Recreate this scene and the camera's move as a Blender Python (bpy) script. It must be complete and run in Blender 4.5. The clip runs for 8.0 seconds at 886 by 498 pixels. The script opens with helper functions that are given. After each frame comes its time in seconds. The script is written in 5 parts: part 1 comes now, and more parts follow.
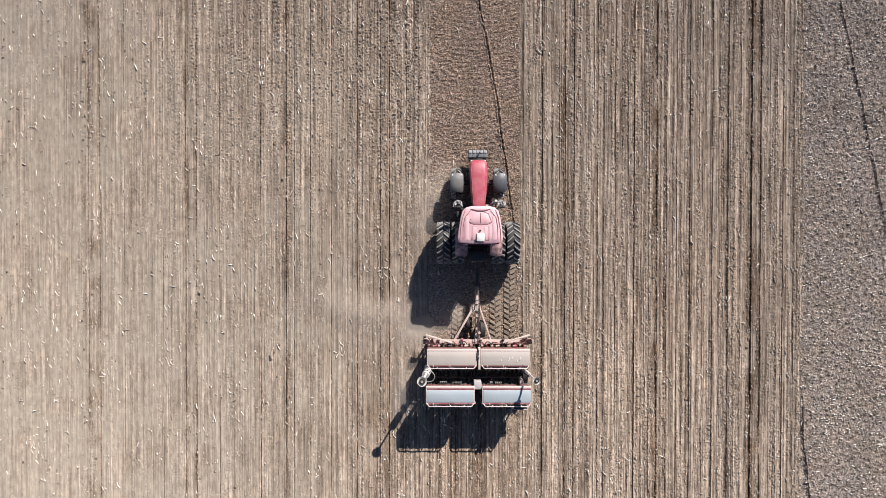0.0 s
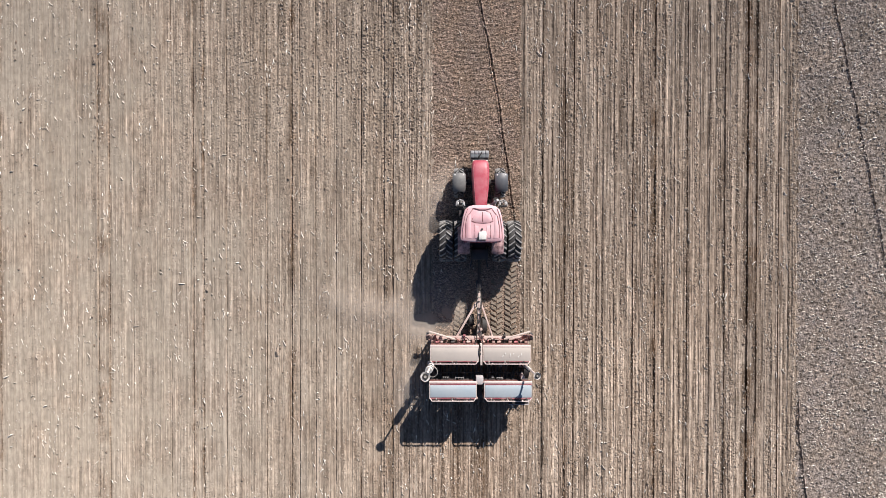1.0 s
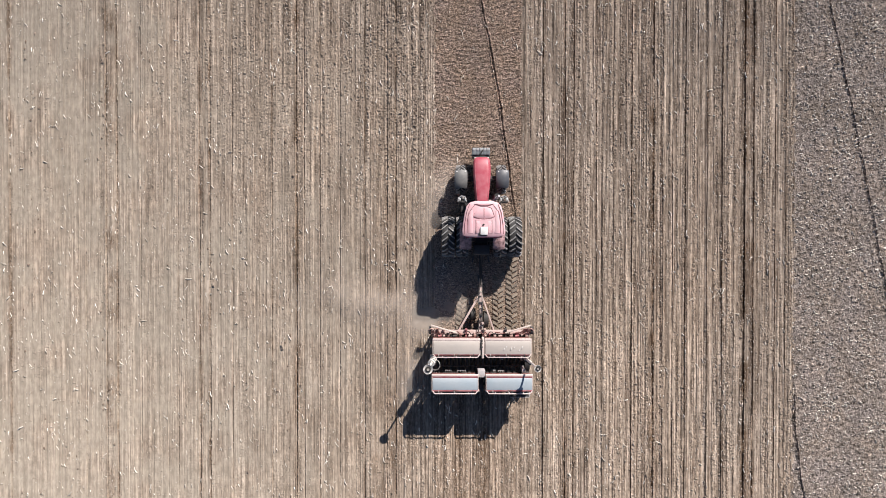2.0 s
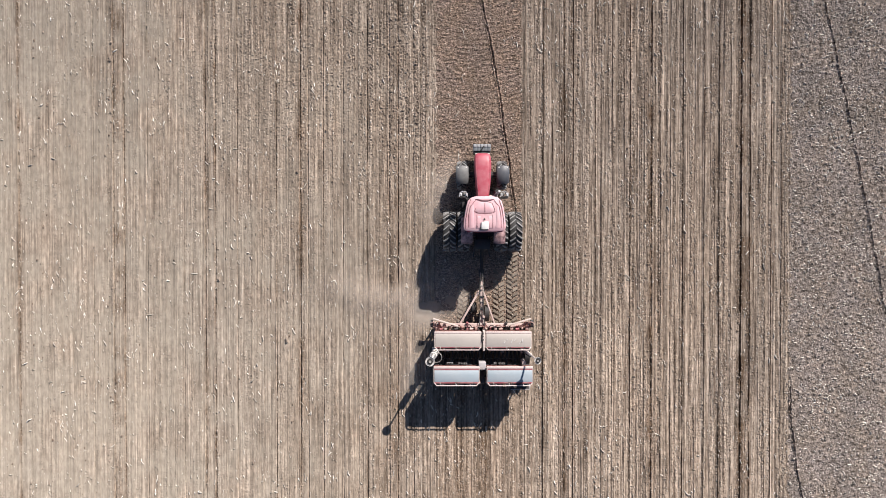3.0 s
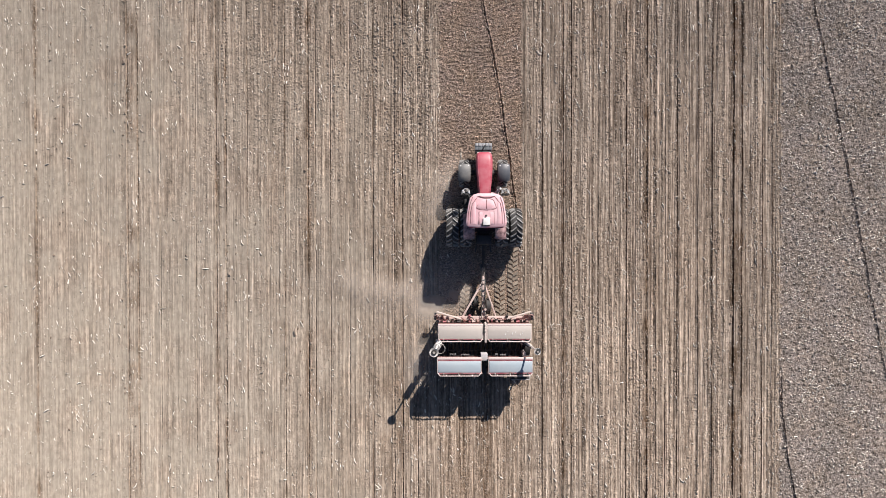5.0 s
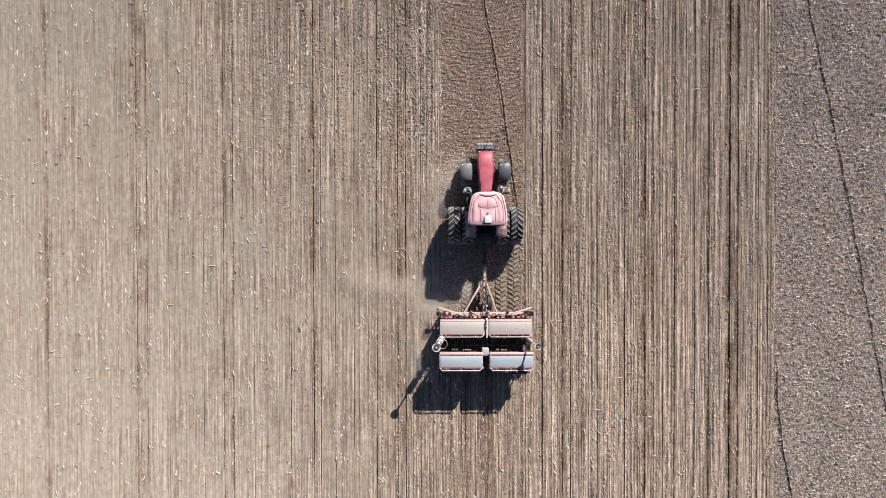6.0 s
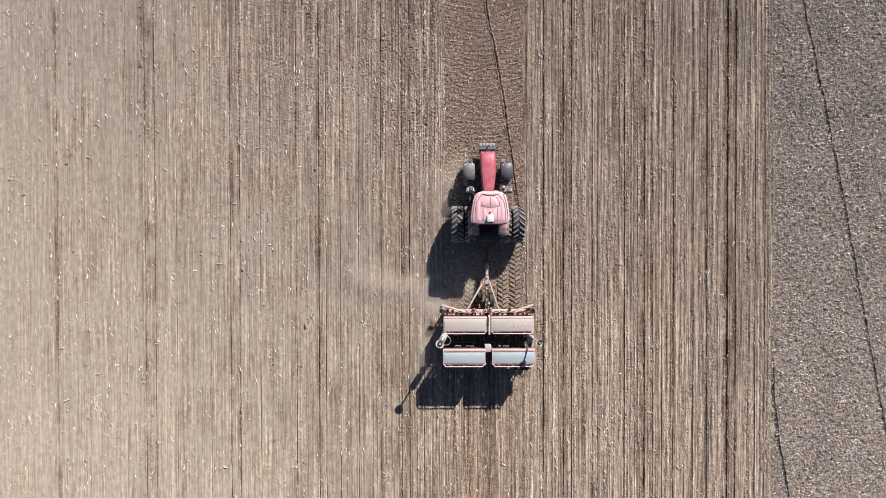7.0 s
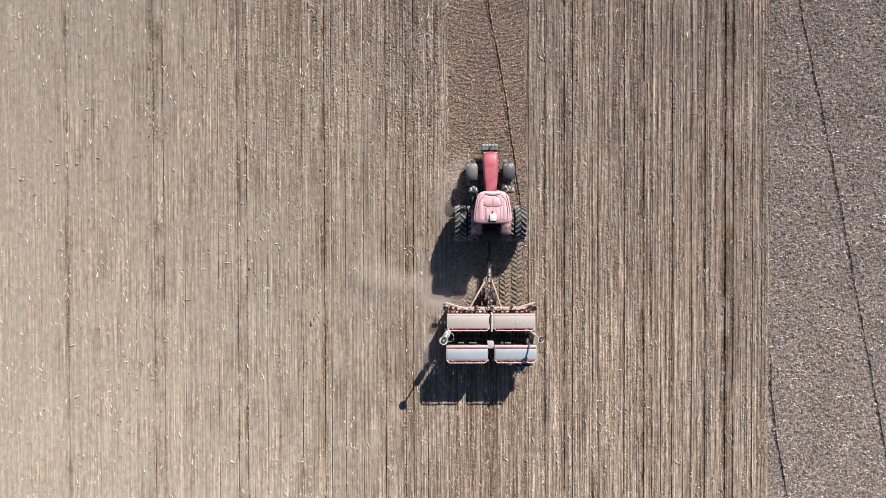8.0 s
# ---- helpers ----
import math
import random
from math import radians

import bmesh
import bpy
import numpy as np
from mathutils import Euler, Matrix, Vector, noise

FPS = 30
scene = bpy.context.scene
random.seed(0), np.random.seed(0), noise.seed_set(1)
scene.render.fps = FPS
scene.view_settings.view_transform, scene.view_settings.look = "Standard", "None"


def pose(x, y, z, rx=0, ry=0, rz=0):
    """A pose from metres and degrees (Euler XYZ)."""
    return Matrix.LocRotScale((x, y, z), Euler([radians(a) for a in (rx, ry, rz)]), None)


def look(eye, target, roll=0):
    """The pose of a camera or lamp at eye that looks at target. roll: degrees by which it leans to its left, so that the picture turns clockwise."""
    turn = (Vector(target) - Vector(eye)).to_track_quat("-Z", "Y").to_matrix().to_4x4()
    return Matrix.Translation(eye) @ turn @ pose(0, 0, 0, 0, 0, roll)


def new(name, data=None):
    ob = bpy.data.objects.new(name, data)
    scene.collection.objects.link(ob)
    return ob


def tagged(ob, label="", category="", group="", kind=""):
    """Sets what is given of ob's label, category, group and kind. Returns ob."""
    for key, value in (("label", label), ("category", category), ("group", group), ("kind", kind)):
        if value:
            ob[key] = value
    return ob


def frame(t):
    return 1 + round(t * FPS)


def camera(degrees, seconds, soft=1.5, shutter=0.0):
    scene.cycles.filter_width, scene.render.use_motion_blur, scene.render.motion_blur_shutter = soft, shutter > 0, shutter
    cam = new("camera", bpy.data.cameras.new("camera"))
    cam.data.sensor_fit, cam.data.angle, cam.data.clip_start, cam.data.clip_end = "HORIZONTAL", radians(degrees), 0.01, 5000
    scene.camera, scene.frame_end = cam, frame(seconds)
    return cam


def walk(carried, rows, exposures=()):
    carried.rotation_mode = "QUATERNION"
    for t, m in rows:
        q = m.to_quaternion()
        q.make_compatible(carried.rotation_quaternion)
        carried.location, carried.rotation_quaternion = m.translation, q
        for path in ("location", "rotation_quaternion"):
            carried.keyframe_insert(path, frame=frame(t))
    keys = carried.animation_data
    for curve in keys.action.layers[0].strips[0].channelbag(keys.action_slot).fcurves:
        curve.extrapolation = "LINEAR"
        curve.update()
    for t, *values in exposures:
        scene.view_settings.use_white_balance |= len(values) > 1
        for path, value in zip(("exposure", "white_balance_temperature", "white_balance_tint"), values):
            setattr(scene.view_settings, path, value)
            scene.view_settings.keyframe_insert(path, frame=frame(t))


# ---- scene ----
cam = camera(71.97, 8.0, soft=0.88)
PATH = [
    (0.0, -0.0, -0.0, 29.972, -0.724, -0.189, 0.087),
    (0.5, -0.057, -0.036, 30.278, -0.714, -0.156, 0.081),
    (1.0, -0.097, -0.088, 30.605, -0.703, -0.125, 0.073),
    (1.5, -0.139, -0.176, 30.878, -0.697, -0.097, 0.054),
    (3.0, -0.238, -0.569, 31.67, -0.699, -0.039, -0.02),
    (3.5, -0.266, -0.634, 31.926, -0.702, -0.037, -0.045),
    (4.0, -0.307, -0.694, 32.187, -0.708, -0.044, -0.066),
    (4.5, -0.36, -0.727, 32.481, -0.715, -0.058, -0.082),
    (6.0, -0.556, -0.897, 33.463, -0.743, -0.116, -0.113),
    (6.5, -0.642, -0.932, 33.785, -0.751, -0.13, -0.12),
    (7.0, -0.743, -0.964, 34.088, -0.76, -0.14, -0.131),
    (7.5, -0.836, -0.994, 34.403, -0.772, -0.147, -0.145),
    (8.0, -0.939, -1.013, 34.747, -0.786, -0.155, -0.155),
]
walk(cam, [(t, pose(x, y, z, rx, ry, rz)) for t, x, y, z, rx, ry, rz in PATH])

# ---- light ----
SUN_EL, SUN_AZ = 32.0, 29.0          # degrees above the horizon; from ahead (+y) towards +x
scene.view_settings.exposure = 0.58
world = bpy.data.worlds.new("sky")
scene.world = world
world.use_nodes = True
sky = world.node_tree.nodes.new("ShaderNodeTexSky")
sky.sky_type = "NISHITA"
sky.sun_disc = False
sky.air_density, sky.dust_density = 0.5, 0.3
sky.sun_elevation, sky.sun_rotation = radians(SUN_EL), radians(SUN_AZ)
back = world.node_tree.nodes["Background"]
back.inputs["Strength"].default_value = 0.058
world.node_tree.links.new(sky.outputs["Color"], back.inputs["Color"])
SUN_DIR = Vector((math.sin(radians(SUN_AZ)) * math.cos(radians(SUN_EL)), math.cos(radians(SUN_AZ)) * math.cos(radians(SUN_EL)), math.sin(radians(SUN_EL))))
sun_data = bpy.data.lights.new("sun", "SUN")
sun_data.energy, sun_data.angle, sun_data.color = 5.0, radians(0.53), (1.0, 0.92, 0.86)
sun = new("sun", sun_data)
sun.matrix_world = look(SUN_DIR * 60, (0, 0, 0))


# ---- materials ----
def ramp(nodes, stops):
    node = nodes.new("ShaderNodeValToRGB")
    while len(node.color_ramp.elements) < len(stops):
        node.color_ramp.elements.new(0.5)
    for element, (at, colour) in zip(node.color_ramp.elements, stops):
        element.position, element.color = at, (*colour, 1)
    return node


def noise_node(nodes, links, vector, scale, detail=4.0, rough=0.55):
    node = nodes.new("ShaderNodeTexNoise")
    node.inputs["Scale"].default_value = scale
    node.inputs["Detail"].default_value = detail
    node.inputs["Roughness"].default_value = rough
    links.new(vector, node.inputs["Vector"])
    return node.outputs["Fac"]


def mapped(nodes, links, source, scale):
    node = nodes.new("ShaderNodeMapping")
    node.inputs["Scale"].default_value = scale
    links.new(source, node.inputs["Vector"])
    return node.outputs["Vector"]


def mix(nodes, links, kind, fac, a, b):
    node = nodes.new("ShaderNodeMix")
    node.data_type, node.blend_type = "RGBA", kind
    for value, slot in ((fac, node.inputs[0]), (a, node.inputs[6]), (b, node.inputs[7])):
        if isinstance(value, bpy.types.NodeSocket):
            links.new(value, slot)
        elif isinstance(value, (tuple, list)):
            slot.default_value = (*value, 1)
        else:
            slot.default_value = value
    return node.outputs[2]


def fresh(name):
    m = bpy.data.materials.new(name)
    m.use_nodes = True
    nodes, links = m.node_tree.nodes, m.node_tree.links
    return m, nodes, links, nodes["Principled BSDF"]


def painted(name, colour, dusty=(0.42, 0.35, 0.28), dust=0.35, rough=0.45, metal=0.0, grain=6.0, bump=0.15, mottle=0.16):
    """Paint, metal, rubber or plastic under a film of field dust."""
    m, nodes, links, shader = fresh(name)
    at = nodes.new("ShaderNodeTexCoord").outputs["Object"]
    big = noise_node(nodes, links, at, grain * 0.4, 5.0, 0.6)
    fine = noise_node(nodes, links, at, grain * 5, 4.0, 0.6)
    film = ramp(nodes, [(0.32, (0, 0, 0)), (0.72, (1, 1, 1))])
    links.new(big, film.inputs["Fac"])
    amount = nodes.new("ShaderNodeMath")
    amount.operation = "MULTIPLY"
    links.new(film.outputs["Color"], amount.inputs[0])
    amount.inputs[1].default_value = dust
    col = mix(nodes, links, "MIX", amount.outputs[0], colour, dusty)
    tone = ramp(nodes, [(0.3, (1 - mottle, 1 - mottle, 1 - mottle)), (0.7, (1 + mottle * 0.6, 1 + mottle * 0.6, 1 + mottle * 0.6))])
    links.new(fine, tone.inputs["Fac"])
    col = mix(nodes, links, "MULTIPLY", 1.0, col, tone.outputs["Color"])
    links.new(col, shader.inputs["Base Color"])
    shader.inputs["Metallic"].default_value = metal
    rr = nodes.new("ShaderNodeMapRange")
    rr.inputs["To Min"].default_value, rr.inputs["To Max"].default_value = rough, min(1.0, rough + 0.35)
    links.new(big, rr.inputs["Value"])
    links.new(rr.outputs["Result"], shader.inputs["Roughness"])
    b = nodes.new("ShaderNodeBump")
    b.inputs["Strength"].default_value, b.inputs["Distance"].default_value = bump, 0.01
    links.new(fine, b.inputs["Height"])
    links.new(b.outputs["Normal"], shader.inputs["Normal"])
    return m


def soil(name, dark, mid, light, kind):
    """Dry soil. kind 'rows': drilled rows along y, smooth or loose as the attribute 'crumbly' says; 'open' and 'strip':
    tilled earth.
    The attribute 'moist' marks damp earth and darkened furrows; another paints in pale haze on the left."""
    m, nodes, links, shader = fresh(name)
    at = nodes.new("ShaderNodeTexCoord").outputs["Object"]
    rows = kind == "rows"
    if rows:
        row = noise_node(nodes, links, mapped(nodes, links, at, (8.5, 0.22, 1)), 1.0, 3.0, 0.62)
        wide = noise_node(nodes, links, mapped(nodes, links, at, (1.1, 0.05, 1)), 1.0, 3.0, 0.6)
        crumb = noise_node(nodes, links, mapped(nodes, links, at, (14.0, 6.5, 7)), 1.0, 3.0, 0.72)
        speck_stops = [(0.36, (0.60, 0.575, 0.555)), (0.5, (1.0, 1.0, 1.0)), (0.64, (1.42, 1.405, 1.39))]
        shade_stops = [(0.3, (0.88, 0.87, 0.86)), (0.7, (1.08, 1.08, 1.08))]
        clump_at, clump_stops = (5.4, 2.2, 4), [(0.36, (0.70, 0.685, 0.67)), (0.5, (1.0, 1.0, 1.0)), (0.66, (1.31, 1.305, 1.30))]
        hue_at, hue_stops = (0.12, 0.07, 1), [(0.3, (0.98, 0.99, 1.0)), (0.7, (1.03, 1.0, 0.97))]
    elif kind == "open":
        row = noise_node(nodes, links, mapped(nodes, links, at, (6.5, 7.5, 5)), 1.0, 3.0, 0.65)
        wide = noise_node(nodes, links, mapped(nodes, links, at, (0.5, 0.4, 1)), 1.0, 4.0, 0.6)
        crumb = noise_node(nodes, links, mapped(nodes, links, at, (11.5, 11.5, 7)), 1.0, 3.0, 0.72)
        speck_stops = [(0.34, (0.38, 0.36, 0.345)), (0.44, (0.88, 0.88, 0.88)), (0.55, (1.06, 1.06, 1.06)), (0.68, (1.5, 1.5, 1.5))]
        shade_stops = [(0.3, (0.80, 0.80, 0.79)), (0.72, (1.14, 1.13, 1.14))]
        clump_at, clump_stops = (3.8, 4.6, 4), [(0.35, (0.46, 0.445, 0.43)), (0.44, (0.93, 0.93, 0.93)), (0.56, (1.06, 1.06, 1.06)), (0.68, (1.6, 1.58, 1.55))]
        hue_at, hue_stops = (0.9, 0.7, 1), [(0.35, (0.98, 0.985, 1.01)), (0.65, (1.045, 1.01, 0.965))]
    else:
        row = noise_node(nodes, links, mapped(nodes, links, at, (7.0, 13.0, 5)), 1.0, 3.0, 0.65)
        wide = noise_node(nodes, links, mapped(nodes, links, at, (0.5, 0.4, 1)), 1.0, 4.0, 0.6)
        crumb = noise_node(nodes, links, mapped(nodes, links, at, (11.0, 15.0, 8)), 1.0, 3.0, 0.72)
        speck_stops = [(0.38, (0.28, 0.255, 0.23)), (0.47, (0.90, 0.89, 0.88)), (0.54, (1.10, 1.08, 1.07)), (0.64, (1.9, 1.87, 1.84))]
        shade_stops = [(0.3, (0.78, 0.78, 0.77)), (0.72, (1.16, 1.15, 1.16))]
        clump_at, clump_stops = (4.5, 6.5, 4), [(0.36, (0.66, 0.645, 0.63)), (0.46, (0.95, 0.95, 0.95)), (0.56, (1.05, 1.05, 1.05)), (0.68, (1.32, 1.31, 1.30))]
        hue_at, hue_stops = (0.9, 0.7, 1), [(0.35, (0.98, 0.975, 1.01)), (0.65, (1.045, 1.01, 0.965))]
    spread = 0.175 if rows else 0.20
    base = ramp(nodes, [(0.5 - spread, dark), (0.5, mid), (0.5 + spread, light)])
    links.new(row, base.inputs["Fac"])
    shade = ramp(nodes, shade_stops)
    links.new(wide, shade.inputs["Fac"])
    col = mix(nodes, links, "MULTIPLY", 1.0, base.outputs["Color"], shade.outputs["Color"])
    speck = ramp(nodes, speck_stops)
    links.new(crumb, speck.inputs["Fac"])
    loose = nodes.new("ShaderNodeAttribute")
    loose.attribute_name = "crumbly"
    col = mix(nodes, links, "MULTIPLY", loose.outputs["Fac"] if rows else 1.0, col, speck.outputs["Color"])
    clump = ramp(nodes, clump_stops)
    links.new(noise_node(nodes, links, mapped(nodes, links, at, clump_at), 1.0, 2.0, 0.6), clump.inputs["Fac"])
    col = mix(nodes, links, "MULTIPLY", 0.45 if rows else 1.0, col, clump.outputs["Color"])
    patch = noise_node(nodes, links, mapped(nodes, links, at, hue_at), 1.0, 3.0, 0.5)
    hue = ramp(nodes, hue_stops)
    links.new(patch, hue.inputs["Fac"])
    col = mix(nodes, links, "MULTIPLY", 1.0, col, hue.outputs["Color"])
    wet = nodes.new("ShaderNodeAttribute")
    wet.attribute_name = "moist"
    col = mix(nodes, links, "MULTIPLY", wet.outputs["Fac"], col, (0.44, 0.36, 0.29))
    if rows:
        comb = ramp(nodes, [(0.34, (0.75, 0.738, 0.722)), (0.66, (1.24, 1.232, 1.218))])
        links.new(noise_node(nodes, links, mapped(nodes, links, at, (12.0, 0.24, 1)), 1.0, 2.0, 0.6), comb.inputs["Fac"])
        col = mix(nodes, links, "MULTIPLY", 1.0, col, comb.outputs["Color"])
        streak = noise_node(nodes, links, mapped(nodes, links, at, (2.4, 0.06, 1)), 1.0, 4.0, 0.65)
        band = ramp(nodes, [(0.32, (0.80, 0.79, 0.78)), (0.5, (0.985, 0.985, 0.985)), (0.68, (1.14, 1.135, 1.13))])
        links.new(streak, band.inputs["Fac"])
        col = mix(nodes, links, "MULTIPLY", 1.0, col, band.outputs["Color"])
    # haze and brightening towards the left, mixed into the soil colour
    pale = nodes.new("ShaderNodeAttribute")
    pale.attribute_name = "haze_pale"
    col = mix(nodes, links, "MIX", pale.outputs["Fac"], col, (0.39, 0.349, 0.291))
    if rows:
        col = mix(nodes, links, "MULTIPLY", 0.3, col, clump.outputs["Color"])
    links.new(col, shader.inputs["Base Color"])
    shader.inputs["Roughness"].default_value = 0.95
    shader.inputs["Diffuse Roughness"].default_value = 0.85
    shader.inputs["Specular IOR Level"].default_value = 0.1
    grit = nodes.new("ShaderNodeMath")
    grit.operation = "MULTIPLY"
    links.new(crumb, grit.inputs[0])
    grit.inputs[1].default_value = 1.0
    if rows:
        links.new(loose.outputs["Fac"], grit.inputs[1])
    total = nodes.new("ShaderNodeMath")
    total.operation = "MULTIPLY_ADD"
    links.new(row, total.inputs[0])
    total.inputs[1].default_value = 0.8 if rows else 0.35
    links.new(grit.outputs[0], total.inputs[2])
    b = nodes.new("ShaderNodeBump")
    b.inputs["Strength"].default_value = 0.9
    b.inputs["Distance"].default_value = 0.06 if rows else 0.05
    links.new(total.outputs[0], b.inputs["Height"])
    links.new(b.outputs["Normal"], shader.inputs["Normal"])
    return m


def varied(name, low, high, rough=0.85):
    """Loose bits, each of its own tone."""
    m, nodes, links, shader = fresh(name)
    geo = nodes.new("ShaderNodeNewGeometry")
    tone = ramp(nodes, [(0.0, low), (1.0, high)])
    links.new(geo.outputs["Random Per Island"], tone.inputs["Fac"])
    at = nodes.new("ShaderNodeTexCoord").outputs["Object"]
    grain = ramp(nodes, [(0.3, (0.75, 0.75, 0.75)), (0.7, (1.15, 1.15, 1.15))])
    links.new(noise_node(nodes, links, at, 30.0), grain.inputs["Fac"])
    links.new(mix(nodes, links, "MULTIPLY", 1.0, tone.outputs["Color"], grain.outputs["Color"]), shader.inputs["Base Color"])
    shader.inputs["Roughness"].default_value = rough
    return m


def clear_glass(name):
    m, nodes, links, shader = fresh(name)
    shader.inputs["Base Color"].default_value = (0.05, 0.06, 0.06, 1)
    shader.inputs["Roughness"].default_value = 0.06
    shader.inputs["Transmission Weight"].default_value = 0.9
    shader.inputs["IOR"].default_value = 1.45
    return m


def airborne(name, colour, thick, scale, seed):
    """Thin dust in the air: mostly clear, uneven; the mesh carries its thickness in the attribute 'veil'."""
    m, nodes, links, shader = fresh(name)
    at = nodes.new("ShaderNodeTexCoord").outputs["Object"]
    shift = nodes.new("ShaderNodeMapping")
    shift.inputs["Location"].default_value = (seed, seed * 1.7, 0)
    links.new(at, shift.inputs["Vector"])
    puffs = ramp(nodes, [(0.28, (0.35, 0.35, 0.35)), (0.75, (1, 1, 1))])
    links.new(noise_node(nodes, links, shift.outputs["Vector"], scale, 5.0, 0.55), puffs.inputs["Fac"])
    veil = nodes.new("ShaderNodeAttribute")
    veil.attribute_name = "veil"
    a = nodes.new("ShaderNodeMath")
    a.operation = "MULTIPLY"
    links.new(puffs.outputs["Color"], a.inputs[0])
    links.new(veil.outputs["Fac"], a.inputs[1])
    b = nodes.new("ShaderNodeMath")
    b.operation, b.inputs[1].default_value = "MULTIPLY", thick
    links.new(a.outputs[0], b.inputs[0])
    scattered = nodes.new("ShaderNodeBsdfTranslucent")
    scattered.inputs["Color"].default_value = (*colour, 1)
    body = nodes.new("ShaderNodeMixShader")
    body.inputs[0].default_value = 0.25
    diffuse, through_it = nodes.new("ShaderNodeBsdfDiffuse"), nodes.new("ShaderNodeBsdfTransparent")
    diffuse.inputs["Color"].default_value = (*colour, 1)
    blend = nodes.new("ShaderNodeMixShader")
    links.new(b.outputs[0], blend.inputs[0])
    links.new(through_it.outputs[0], blend.inputs[1])
    links.new(diffuse.outputs[0], body.inputs[1])
    links.new(scattered.outputs[0], body.inputs[2])
    links.new(body.outputs[0], blend.inputs[2])
    links.new(blend.outputs[0], nodes["Material Output"].inputs["Surface"])
    return m


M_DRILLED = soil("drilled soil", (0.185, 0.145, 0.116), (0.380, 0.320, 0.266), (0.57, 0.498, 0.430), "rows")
M_TILLED = soil("tilled soil", (0.165, 0.141, 0.124), (0.312, 0.270, 0.239), (0.495, 0.438, 0.395), "open")
M_STRIP = soil("fresh brown tilled soil", (0.208, 0.163, 0.131), (0.335, 0.267, 0.219), (0.462, 0.378, 0.315), "strip")
M_CLOD = varied("clod soil", (0.165, 0.118, 0.085), (0.38, 0.31, 0.25))
M_CRUMB = varied("crumb soil", (0.12, 0.10, 0.085), (0.60, 0.54, 0.485))
M_ROWCRUMB = varied("row crumb soil", (0.22, 0.18, 0.145), (0.50, 0.435, 0.37))
M_FRESH = varied("fresh crumb soil", (0.12, 0.092, 0.07), (0.40, 0.325, 0.255))
M_TRACK = varied("pressed soil", (0.20, 0.164, 0.13), (0.36, 0.30, 0.24))
M_STRAW = varied("straw", (0.40, 0.345, 0.285), (0.95, 0.89, 0.80), 0.7)
M_RED = painted("red tractor paint", (0.38, 0.042, 0.075), (0.52, 0.27, 0.30), dust=0.38, rough=0.3, bump=0.03, mottle=0.05)
M_ROOF = painted("sun-bleached red roof", (0.72, 0.415, 0.455), (0.74, 0.57, 0.585), dust=0.7, rough=0.5, bump=0.03, mottle=0.05)
# pale base paints in the sunlit edge; the near-black mottling is dirt
M_GUARD = painted("dirty red mudguard with sunlit patches", (0.62, 0.40, 0.40), (0.045, 0.020, 0.025), dust=1.0, rough=0.45, grain=12)
M_CREASE = painted("paler red crease", (0.55, 0.20, 0.23), dust=0.3)
M_SEAM = painted("roof seam", (0.17, 0.055, 0.065), dust=0.15)
M_DRILLRED = painted("faded red steel", (0.36, 0.19, 0.165), (0.58, 0.47, 0.42), dust=1.0, rough=0.6, grain=9)
M_PINK = painted("dusty pink steel", (0.54, 0.40, 0.37), (0.60, 0.51, 0.47), dust=0.85, rough=0.6, grain=9)
M_LIDBEIGE = painted("dusty beige lid", (0.47, 0.43, 0.395), (0.53, 0.475, 0.43), dust=0.8, rough=0.6, grain=1.5, bump=0.02, mottle=0.03)
# grey metal lid; the blue of the reflected sky is put into its base colour
M_LIDBLUE = painted("grey lid with sky reflection in its colour", (0.37, 0.44, 0.49), (0.52, 0.545, 0.56), dust=0.6, rough=0.25, grain=1.5, bump=0.02, mottle=0.03)
M_STRIPRED = painted("crimson drill paint", (0.36, 0.075, 0.10), (0.55, 0.38, 0.37), dust=0.6, rough=0.5, grain=6)
M_FRONTRIM = painted("pale pink rim", (0.70, 0.58, 0.55), (0.70, 0.62, 0.58), dust=0.6, rough=0.55, grain=4)
M_PALE = painted("pale dusty bar", (0.64, 0.55, 0.51), (0.66, 0.58, 0.52), dust=0.7, rough=0.6, grain=9)
M_DISC = painted("pale worn metal", (0.66, 0.645, 0.62), (0.60, 0.55, 0.49), dust=0.4, rough=0.5, grain=9)
M_HOPPER = painted("hopper steel", (0.17, 0.06, 0.055), (0.30, 0.22, 0.19), dust=0.4, rough=0.55)
# lug grey holds both dust and the sun's glint on the tread tops
M_LUG = painted("dusty lug rubber with sun glint in its grey", (0.21, 0.214, 0.22), (0.40, 0.385, 0.365), dust=0.65, rough=0.45, grain=5, bump=0.3)
M_RUBBER = painted("dusty black rubber", (0.018, 0.018, 0.020), (0.07, 0.066, 0.062), dust=0.5, rough=0.5, grain=5, bump=0.3)
M_FENDER = painted("grey plastic fender", (0.075, 0.083, 0.10), (0.17, 0.17, 0.175), dust=0.55, rough=0.3, bump=0.03, mottle=0.05)
# paler copy of the fender grey for the left side: airborne haze put into colour
M_HAZED = painted("haze-paled grey fender", (0.12, 0.125, 0.13), (0.25, 0.245, 0.235), dust=0.9, rough=0.4, bump=0.03, mottle=0.05)
M_IRONBLUE = painted("blue-grey cast weight", (0.17, 0.195, 0.215), (0.30, 0.31, 0.32), dust=0.5, rough=0.45, grain=3, bump=0.05, mottle=0.10)
M_RIM = painted("silver wheel rim", (0.45, 0.45, 0.46), dust=0.5, rough=0.4, metal=0.4)
M_IRON = painted("dark cast iron", (0.06, 0.06, 0.065), (0.20, 0.17, 0.15), dust=0.4, rough=0.6, metal=0.3)
